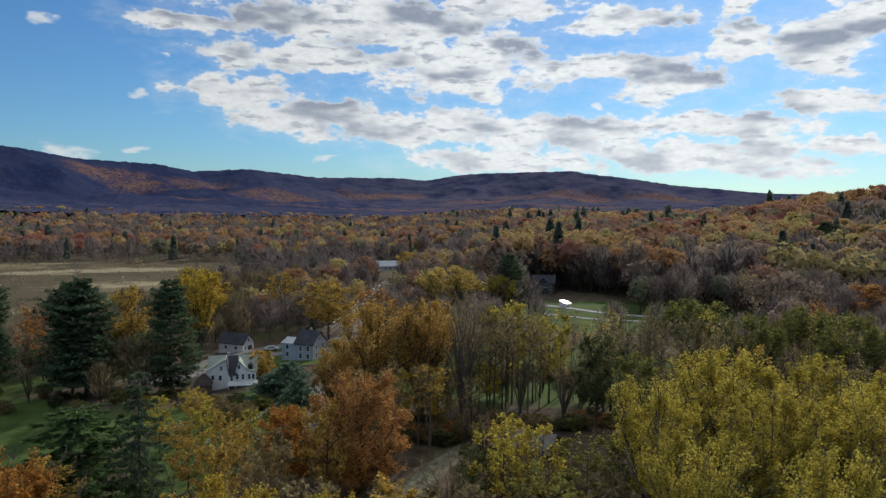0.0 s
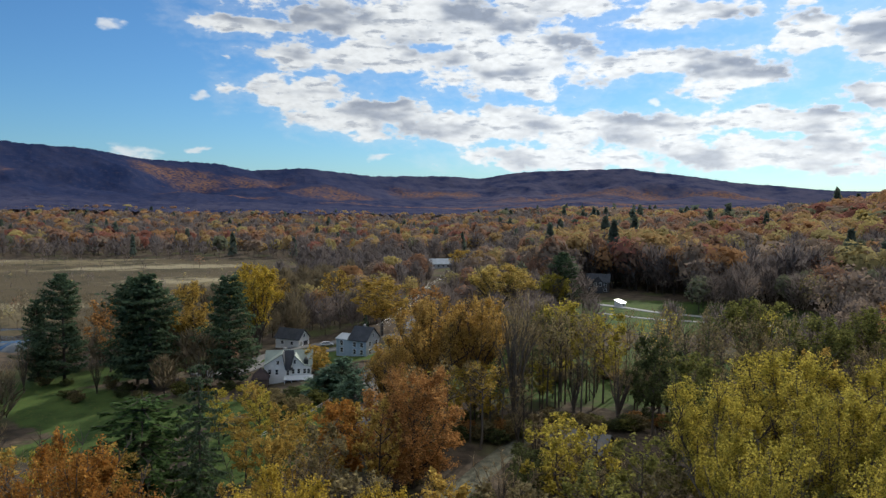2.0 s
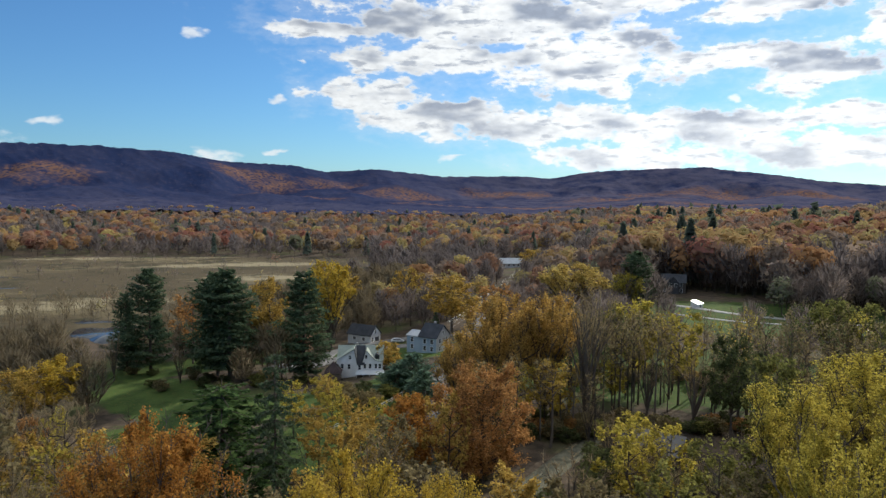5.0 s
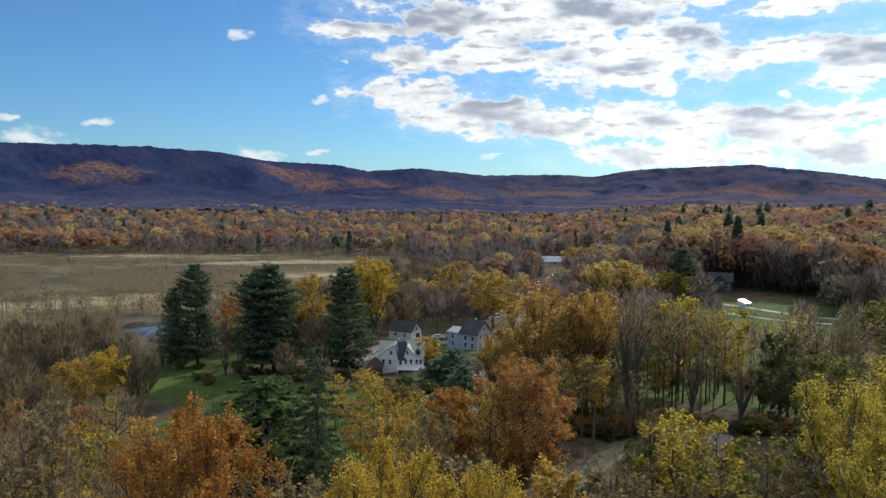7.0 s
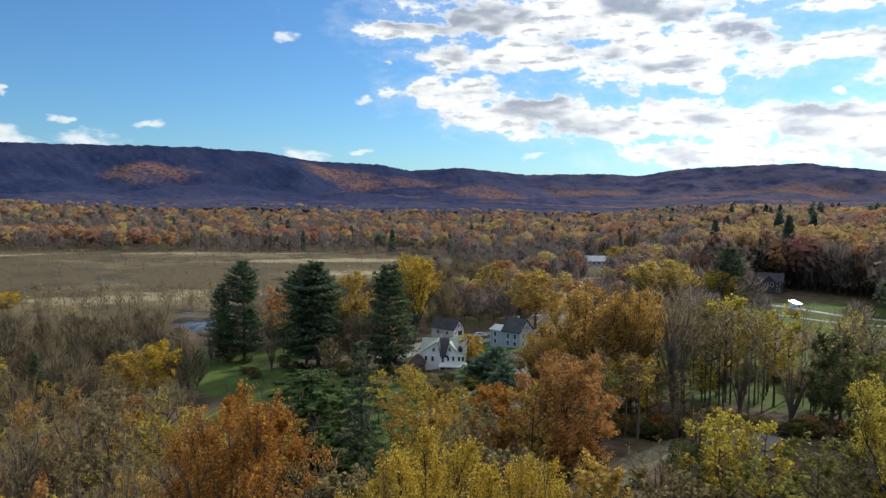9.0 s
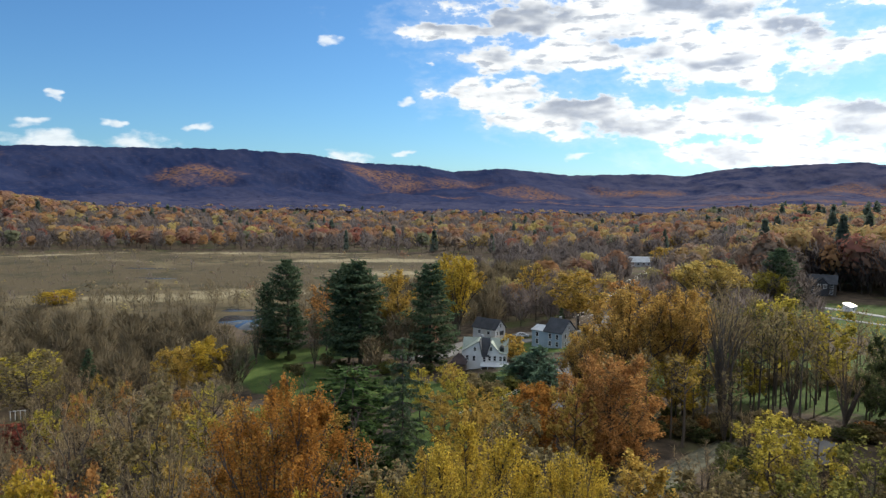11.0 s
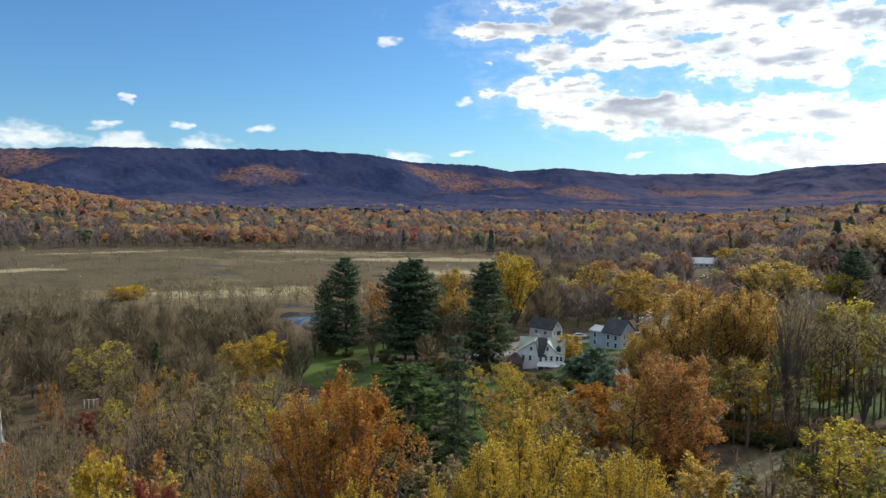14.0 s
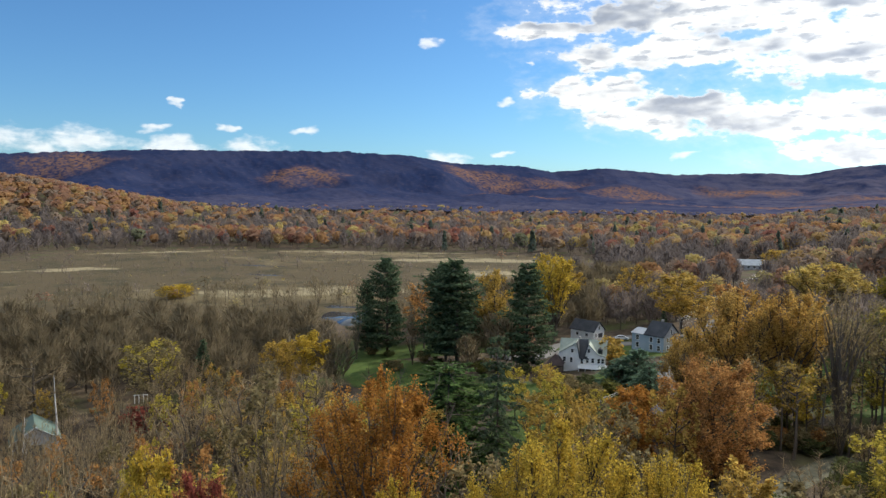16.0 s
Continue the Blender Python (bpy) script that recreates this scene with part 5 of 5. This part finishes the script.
def gable_block(root, axis, a, b, c0, c1, eave, peak, wall_mat, roof_mat, over=0.45, z0=-1.0):
    """Walls with gable ends across c0..c1, drawn out from a to b, and two roof slopes."""
    mid = (c0 + c1) / 2
    part("wall", solid([(c0, z0), (c1, z0), (c1, eave), (mid, peak), (c0, eave)], axis, a, b), wall_mat, root)
    slope = (peak - eave) / (mid - c0)
    t = 0.22
    for side in (-1, 1):
        e = mid + side * (mid - c0 + over)
        ez = eave - slope * over
        prof = [(mid, peak + 0.03), (e, ez + 0.03), (e, ez + t), (mid, peak + t + 0.03)]
        part("roof", solid(prof, axis, a - over, b + over), roof_mat, root)
    return mid


def hip_block(root, x0, x1, y0, y1, eave, peak, wall_mat, roof_mat, over=0.4):
    """Walls under a roof that slopes on all four sides."""
    part("wall", box(x0, y0, -1.0, x1, y1, eave), wall_mat, root)
    bm = bmesh.new()
    inset = (x1 - x0) / 2
    low = [bm.verts.new(v) for v in ((x0 - over, y0 - over, eave - 0.2), (x1 + over, y0 - over, eave - 0.2), (x1 + over, y1 + over, eave - 0.2), (x0 - over, y1 + over, eave - 0.2))]
    mx = (x0 + x1) / 2
    a, b = bm.verts.new((mx, y0 + inset, peak)), bm.verts.new((mx, y1 - inset, peak))
    for f in ((low[0], low[1], a), (low[1], low[2], b, a), (low[2], low[3], b), (low[3], low[0], a, b), (low[3], low[2], low[1], low[0])):
        bm.faces.new(f)
    part("roof", bm, roof_mat, root)


def window(root, x, y, z, w, h, face, trim=TRIM):
    """A window on a wall facing -y or +x or -x; frame, pane, bars, sill."""
    turn = {"-y": 0, "+x": 90, "-x": -90}[face]
    m = Matrix.Translation((x, y, z)) @ Matrix.Rotation(radians(turn), 4, "Z")
    f = bmesh.new()
    for q in ((-w / 2 - 0.1, -0.07, 0, -w / 2, 0.05, h), (w / 2, -0.07, 0, w / 2 + 0.1, 0.05, h), (-w / 2 - 0.1, -0.07, h, w / 2 + 0.1, 0.05, h + 0.12), (-w / 2, -0.05, h / 2 - 0.03, w / 2, 0.03, h / 2 + 0.03)):
        box(*q, bm=f)
    win = part("window", f, trim, root)
    win.matrix_basis = m
    part("pane", box(-w / 2, -0.03, 0, w / 2, 0.0, h), GLASS, win, "dark reflecting glass")
    part("sill", box(-w / 2 - 0.15, -0.14, -0.09, w / 2 + 0.15, 0.05, -0.002), trim, win)
    return win


def door(root, x, y, z, w, h, face, mat):
    turn = {"-y": 0, "+x": 90, "-x": -90}[face]
    d = part("door", box(-w / 2, -0.06, 0, w / 2, 0.04, h, bevel=0.02), mat, root)
    d.matrix_basis = Matrix.Translation((x, y, z)) @ Matrix.Rotation(radians(turn), 4, "Z")
    part("handle", box(w / 2 - 0.2, -0.12, 1.0, w / 2 - 0.14, -0.062, 1.12), CHROME, d)
    return d


def house(name, x, y, turn, label, category="house", dz=0.0):
    root = new(name)
    root.matrix_basis = pose(x, y, float(height(x, y)) + dz, 0, 0, turn)
    return tagged(root, label, category)


def wing(root, top, y0, y1, wall_mat, roof_mats, over=0.35, z0=-1.5):
    """Walls under an uneven gable whose upper outline is given from left to right, and a roof slab along each side."""
    part("wall", solid([(top[0][0], z0), (top[-1][0], z0)] + top[::-1], "y", y0, y1), wall_mat, root)
    for (ax, az), (bx, bz), mat in zip(top[:-1], top[1:], roof_mats):
        n = Vector((az - bz, bx - ax)).normalized()
        prof = [(ax + n.x * 0.02, az + n.y * 0.02), (bx + n.x * 0.02, bz + n.y * 0.02), (bx + n.x * 0.2, bz + n.y * 0.2), (ax + n.x * 0.2, az + n.y * 0.2)]
        part("roof", solid(prof, "y", y0 - over, y1), mat, root)


# white farmhouse: two steep front gables with a dark slope between them, porch over a brown lower storey, hipped entry block
h = house("farmhouse", -62, 184, 14, "white clapboard farmhouse with pale roofs, two front gables and porch", dz=0.6)
h.scale = (0.9, 1.0, 0.84)
gable_block(h, "x", -5.4, 8.3, 0.4, 8, 4.6, 8.3, WHITE, MOSS)
# shaded slopes get dark shingles, sunlit ones pale: light put into roof colour
wing(h, [(-5.7, 4.9), (-0.3, 8.5), (0.6, 3.3)], -1.6, 4.2, WHITE, (MOSS, SLATE))
wing(h, [(2.05, 3.3), (3.3, 7.9), (6.2, 4.6), (8.3, 4.1)], -0.9, 4.2, WHITE, (SLATE, MOSS, MOSS))
part("roof", solid([(-1.5, 3.15), (4.0, 8.3), (4.0, 8.5), (-1.5, 3.35)], "x", 0.05, 2.9), SLATE, h, "roof slope between the gables, shade put into its dark colour")
part("wall", box(0.4, -1.4, -1.5, 2.3, 0.4, 3.2), WHITE, h)
hip_block(h, -8.8, -4.2, -5.4, -0.4, 1.8, 4.9, BRICK, MAROON)
part("lower_wall", box(0.5, -2.2, -2.4, 8.6, -0.95, 0.7), BRICK, h, "brown lower wall under the porch roof")
part("porch_roof", solid([(-4.0, 0.55), (-0.95, 1.25), (-0.95, 1.42), (-4.0, 0.72)], "x", 0.3, 9.0), PALE_ROOF, h, "pale porch roof")
for px in (0.6, 2.6, 4.6, 6.6, 8.6):
    part("porch_post", box(px - 0.09, -3.85, -2.6, px + 0.09, -3.67, 0.58, bevel=0.02), TRIM, h)
part("porch_floor", box(0.3, -4.0, -2.8, 8.9, -2.2, -1.6), CONCRETE, h)
window(h, -1.9, -1.6, 1.9, 0.8, 1.6, "-y")
window(h, -4.0, -1.6, 2.1, 0.8, 1.5, "-y")
window(h, -1.6, -1.6, 5.2, 0.7, 1.2, "-y")
window(h, 1.35, -1.4, 1.6, 0.75, 1.5, "-y")
for wx in (2.95, 4.6, 6.4, 7.6):
    window(h, wx, -0.9, 1.9, 0.75, 1.5, "-y")
window(h, 3.4, -0.9, 5.2, 0.7, 1.2, "-y")
dormer = part("dormer", solid([(6.0, 4.2), (7.4, 4.2), (7.4, 6.0), (6.7, 6.7), (6.0, 6.0)], "y", 0.2, 2.6), SLATE, h, "dark shingled dormer")
part("pane", box(6.3, 0.12, 4.9, 7.1, 0.197, 5.9), GLASS, dormer, "dark dormer window")
window(h, 8.3, 3.2, 2.4, 0.9, 1.4, "+x")
window(h, 8.3, 5.8, 0.9, 0.9, 1.4, "+x")
door(h, 5.5, -2.2, -1.6, 1.0, 2.05, "-y", DARK_DOOR)
part("chimney", box(-0.4, 4.6, 7.0, 0.4, 5.4, 9.2, bevel=0.04), CONCRETE, h)

# white garage behind it
g = house("garage", -76.0, 235, -18, "white gabled garage with dark roof and end door", "garage", dz=0.4)
gable_block(g, "x", -4.9, 4.9, -3.1, 3.1, 2.9, 5.7, WHITE, SLATE)
window(g, 4.9, 0.0, 3.2, 0.8, 1.1, "+x")
door(g, 4.9, 0.9, -0.4, 2.4, 2.2, "+x", DARK_DOOR)
window(g, 4.9, -1.8, 0.7, 0.7, 1.2, "+x")
window(g, -2.0, -3.1, 0.8, 1.0, 1.0, "-y")
window(g, 2.0, -3.1, 0.8, 1.0, 1.0, "-y")

# blue-grey two-storey house: steep-roofed main block and a lower-roofed end
b = house("two_storey_house", -47, 214, -20, "blue-grey two-storey house with dark steep roof")
gable_block(b, "x", -1.6, 4.6, -4.0, 4.0, 5.3, 8.7, BLUE_GREY, SLATE)
gable_block(b, "x", -6.6, -1.6, -3.7, 3.4, 4.9, 6.0, BLUE_GREY, PALE_ROOF, 0.3)
part("gable_cladding", solid([(-3.9, -0.8), (3.9, -0.8), (3.9, 5.25), (0, 8.5), (-3.9, 5.25)], "x", 4.603, 4.66), STONE_GREY, b, "pale grey gable cladding")
for wx, wy in ((-4.6, -3.7), (0.4, -4.0), (3.0, -4.0)):
    window(b, wx, wy, 3.1, 0.95, 1.4, "-y")
    window(b, wx, wy, 0.8, 0.95, 1.4, "-y")
for wy in (-1.9, 1.9):
    window(b, 4.66, wy, 3.3, 0.9, 1.4, "+x")
    window(b, 4.66, wy, 0.8, 0.9, 1.4, "+x")
window(b, 4.66, 0.0, 5.9, 0.7, 1.0, "+x")
gable_block(b, "x", -5.2, 1.0, 4.0, 9.0, 2.8, 4.4, BLUE_GREY, SLATE, 0.3)
part("chimney", box(0.9, 0.3, 7.2, 1.6, 1.0, 9.5, bevel=0.04), CONCRETE, b)

# weathered shed under the yellow trees
s = house("shed", 13, 121, -24, "weathered low shed with grey shingle roof", "shed")
gable_block(s, "x", -4.8, 4.8, -3.6, 3.6, 2.6, 4.6, painted("brown_boards", (0.07, 0.055, 0.045), (0.13, 0.10, 0.08), 0.9, lines=0.2), GREY_ROOF, 0.5)
door(s, 0, -3.6, 0, 2.2, 2.1, "-y", DARK_DOOR)
window(s, 3.0, -3.6, 1.0, 0.9, 0.9, "-y")

# green-roofed barn in the bare trees
r = house("barn", -154, 85, -28, "pale barn with weathered green metal roof", "barn")
gable_block(r, "x", -5.5, 5.5, -4.5, 4.5, 3.6, 6.6, STONE_GREY, GREEN_ROOF, 0.5)
for side in (-1, 1):
    part("verge_board", solid([(side * 5.05, 3.42), (0, 6.78), (0, 7.0), (side * 5.05, 3.66)], "x", 5.96, 6.06), TRIM, r, "white verge board")
door(r, 5.5, 0, 0, 2.8, 2.8, "+x", DARK_DOOR)
window(r, -2, -4.5, 1.2, 0.9, 1.0, "-y")

# far houses
d = house("dark_house", 44, 351, -10, "dark far house with white window frames")
gable_block(d, "x", -5.5, 5.5, -4, 4, 5.6, 9.0, painted("dark_brown_boards", (0.06, 0.05, 0.045), (0.1, 0.085, 0.07), 0.8), SLATE)
for wx in (-3.6, 0, 3.6):
    for wz in (1.0, 3.7):
        window(d, wx, -4, wz, 1.2, 1.5, "-y")
gable_block(d, "y", -5.4, 0, -2.4, 2.4, 5.6, 8.2, DARK_DOOR, SLATE, 0.3)
window(d, -1.2, -5.4, 3.6, 1.1, 1.6, "-y")
window(d, 1.2, -5.4, 3.6, 1.1, 1.6, "-y")
w = house("white_outbuilding", 47.5, 303, 49, "small outbuilding with bright sheet-metal roof", "outbuilding")
w.scale = (0.62, 0.62, 0.62)
part("wall", solid([(-2.6, -0.5), (2.6, -0.5), (2.6, 4.0), (-2.6, 2.3)], "x", -3.2, 3.2), WHITE, w)
part("roof", solid([(-3.0, 2.28), (3.0, 4.24), (3.0, 4.36), (-3.0, 2.4)], "x", -3.5, 3.5), painted("bright_sheet_roof", (0.78, 0.79, 0.8), (0.86, 0.86, 0.86), 0.22, metal=0.7), w, "bright sheet-metal roof")
door(w, 0, -2.6, 0, 1.0, 2.0, "-y", DARK_DOOR)
f = house("far_house", -50, 506, 15, "long low far house with pale grey roof")
gable_block(f, "x", -10, 10, -4.5, 4.5, 3.2, 6.4, STONE_GREY, PALE_ROOF, 0.6)
for wx in (-7, -3.5, 0, 3.5, 7):
    window(f, wx, -4.5, 1.0, 1.3, 1.3, "-y")
f2 = house("far_barn", -24, 520, 10, "low far barn with pale roof", "barn")
gable_block(f2, "x", -7, 7, -4, 4, 3.0, 5.4, WHITE, PALE_ROOF, 0.5)
door(f2, 0, -4, 0, 2.6, 2.4, "-y", DARK_DOOR)


# ---- cars ----
def car(x, y, turn, paint, label):
    root = new("car")
    root.matrix_basis = pose(x, y, float(height(x, y)) + 0.2, 0, 0, turn)
    tagged(root, label, "car", "parked cars")
    body = solid([(-2.2, 0.35), (2.2, 0.35), (2.25, 0.75), (1.35, 0.95), (0.7, 1.45), (-1.2, 1.48), (-2.0, 0.98), (-2.25, 0.8)], "y", -0.86, 0.86)
    for v in body.verts:
        if v.co.z > 1.2:
            v.co.y *= 0.78
        v.co.x, v.co.y = v.co.x, v.co.y
    bmesh.ops.bevel(body, geom=body.edges[:], offset=0.06, segments=2, affect="EDGES")
    part("body", body, paint, root)
    glass = solid([(1.22, 0.98), (0.68, 1.40), (-1.16, 1.42), (-1.85, 1.0)], "y", -0.80, 0.80)
    for v in glass.verts:
        v.co.y *= 0.90 if v.co.z > 1.2 else 1.09
    part("windows", glass, GLASS, root, "dark car windows")
    for wx in (-1.35, 1.35):
        for wy in (-0.80, 0.80):
            t = bmesh.new()
            bmesh.ops.create_cone(t, cap_ends=True, segments=18, radius1=0.33, radius2=0.33, depth=0.2, matrix=Matrix.Translation((wx, wy, 0.33)) @ Matrix.Rotation(radians(90), 4, "X"))
            wheel = part("wheel", t, RUBBER, root)
            t = bmesh.new()
            bmesh.ops.create_cone(t, cap_ends=True, segments=14, radius1=0.2, radius2=0.2, depth=0.22, matrix=Matrix.Translation((wx, wy, 0.33)) @ Matrix.Rotation(radians(90), 4, "X"))
            part("rim", t, CHROME, wheel)
    return root


car(-99, 209, 30, CAR_SILVER, "silver car parked at the end of the drive")
car(-103, 213, 35, CAR_DARK, "dark blue car parked beside a silver one")
car(-62, 229, 20, CAR_WHITE, "white car parked on the drive by the garage")


# ---- fence, pergola, birches, water ----
def rail_fence(line):
    root = new("rail_fence")
    x0, y0 = line[0]
    z0 = float(height(x0, y0))
    root.matrix_basis = pose(x0, y0, z0)
    tagged(root, "pale timber post-and-rail fence along the road", "fence")
    (ax, ay), (bx, by) = line
    n = max(2, round(math.hypot(bx - ax, by - ay) / 2.6))
    pts = [(ax + (bx - ax) * i / n, ay + (by - ay) * i / n) for i in range(n + 1)]
    loc = [Vector((x - x0, y - y0, float(height(x, y)) - z0)) for x, y in pts]
    for p in loc:
        part("post", box(p.x - 0.08, p.y - 0.08, p.z - 0.4, p.x + 0.08, p.y + 0.08, p.z + 1.15, bevel=0.02), WOOD_RAIL, root)
    for p, q in zip(loc[:-1], loc[1:]):
        for up in (0.55, 1.0):
            v, f4 = tubes(np.array([[p.x, p.y, p.z + up]]), np.array([[q.x, q.y, q.z + up]]), np.array([0.055]), np.array([0.055]), 6)
            o = new("rail", make_mesh("rail", v, quads=f4, mats=[WOOD_RAIL]))
            o.parent = root


def power_line(line, up):
    """Poles with a crossarm beside the road, each a thing, and the wires that hang between them."""
    wood, metal = painted("grey_pole_timber", (0.16, 0.13, 0.10), (0.24, 0.20, 0.16), 0.9), painted("bright_aluminium_wire", (0.55, 0.54, 0.50), (0.66, 0.65, 0.60), 0.55, metal=1.0)
    at = [Vector((x, y, float(height(x, y)))) for x, y in line]
    for p in at:
        root = new("utility_pole")
        root.matrix_basis = pose(p.x, p.y, p.z, 0, 0, 4)
        tagged(root, "grey timber utility pole with crossarm beside the road", "utility pole", "poles along the road")
        bm = bmesh.new()
        bmesh.ops.create_cone(bm, cap_ends=True, segments=10, radius1=0.18, radius2=0.12, depth=up + 1.6, matrix=Matrix.Translation((0, 0, up / 2)))
        part("pole", bm, wood, root)
        part("crossarm", box(-1.3, 0.14, up - 0.5, 1.3, 0.26, up - 0.35, bevel=0.02), wood, root)
        for x in (-1.2, -0.5, 0.5, 1.2):
            bm = bmesh.new()
            bmesh.ops.create_cone(bm, cap_ends=True, segments=8, radius1=0.06, radius2=0.04, depth=0.2, matrix=Matrix.Translation((x, 0.2, up - 0.25)))
            part("insulator", bm, CONCRETE, root)
    wires = new("power_wires")
    wires.matrix_basis = pose(at[0].x, at[0].y, at[0].z)
    tagged(wires, "bright overhead wires glinting above the valley road", "power lines")
    for x, z in ((-1.2, up - 0.1), (-0.5, up - 0.1), (0.5, up - 0.1), (1.2, up - 0.1), (0.1, up - 2.0)):
        pts = []
        for p, q in zip(at[:-1], at[1:]):
            pts += [p.lerp(q, i / 10) + Vector((x, 0.2, z - 3.2 * (i / 10) * (1 - i / 10))) - at[0] for i in range(10)]
        pts = np.array(pts + [at[-1] + Vector((x, 0.2, z)) - at[0]])
        r = np.full(len(pts) - 1, 0.016)
        v, f4 = tubes(pts[:-1], pts[1:], r, r, 5)
        o = new("wire", make_mesh("wire", v, quads=f4, mats=[metal]))
        o.parent = wires


power_line([(-39.0, 206), (-37.5, 262), (-36.0, 312), (-34.0, 364), (-32.0, 418), (-29.0, 470), (-24.0, 524)], 10.0)
rail_fence([(-50.5, 131), (-45.8, 143)])
rail_fence([(-45.4, 144.5), (-42, 160)])


def pergola(x, y, turn):
    root = new("pergola")
    root.matrix_basis = pose(x, y, float(height(x, y)), 0, 0, turn)
    tagged(root, "white garden pergola on the grass among shrubs", "pergola")
    for px in (-1.7, -0.6, 0.6, 1.7):
        part("post", box(px - 0.09, -0.09, -0.4, px + 0.09, 0.09, 2.3, bevel=0.02), TRIM, root)
    part("beam", box(-2.0, -0.1, 2.3, 2.0, 0.1, 2.48, bevel=0.02), TRIM, root)


pergola(-166, 121, 40)


def birch(x, y, H, lean, heading):
    root = new("birch_tree")
    root.matrix_basis = pose(x, y, float(height(x, y)), 0, lean, heading)
    tagged(root, "leaning birch with white trunk and bare twigs", "tree", "white birches")
    rng = np.random.RandomState(int(H * 10))
    segs, _ = skeleton(rng, H, 1.3, 0.72, 5, 4, 4, wander=0.12)
    segs[0] = [(p * (1, 1, 1.25), q * (1, 1, 1.25), 0.36 * (1 - i / 7), 0.36 * (1 - (i + 1) / 7)) for i, (p, q, _, _) in enumerate(segs[0])]
    segs[2], segs[1] = segs[1] + segs[2], []
    o = new("trunk", wood_mesh("birch_wood", segs, (BIRCH, TWIG)))
    o.parent = root


birch(-148.5, 87, 17, 5, 150)
birch(-147, 78, 12, 9, 0)

pond = [(-202, 262, 18, 13, -54), (-225, 284, 9, 4, 20), (-365, 372, 14, 3, 10), (-420, 420, 20, 3, 15)]
for cx, cy, a, bb, turn in pond:
    rng = np.random.RandomState(int(abs(cx)))
    k = 28
    ang = np.arange(k) * 2 * np.pi / k
    rad = 1 + 0.22 * np.sin(3 * ang + rng.uniform(0, 6)) + 0.12 * np.sin(5 * ang + rng.uniform(0, 6))
    c, sn = math.cos(radians(turn)), math.sin(radians(turn))
    px, py = a * rad * np.cos(ang), bb * rad * np.sin(ang)
    X, Y = cx + px * c - py * sn, cy + px * sn + py * c
    z = float(np.max(height(X, Y))) + 0.06
    V = np.concatenate([np.column_stack([X, Y, np.full(k, z)]), np.column_stack([X * 1.0, Y, np.full(k, z - 1.0)]), [[cx, cy, z]]])
    i = np.arange(k)
    tr = np.column_stack([i, (i + 1) % k, np.full(k, 2 * k)])
    qd = np.column_stack([i + k, (i + 1) % k + k, (i + 1) % k, i])
    tagged(new("water", make_mesh("water", V, tris=tr, quads=qd, mats=[WATER])), "still marsh pool reflecting the sky", "water", kind="structure")
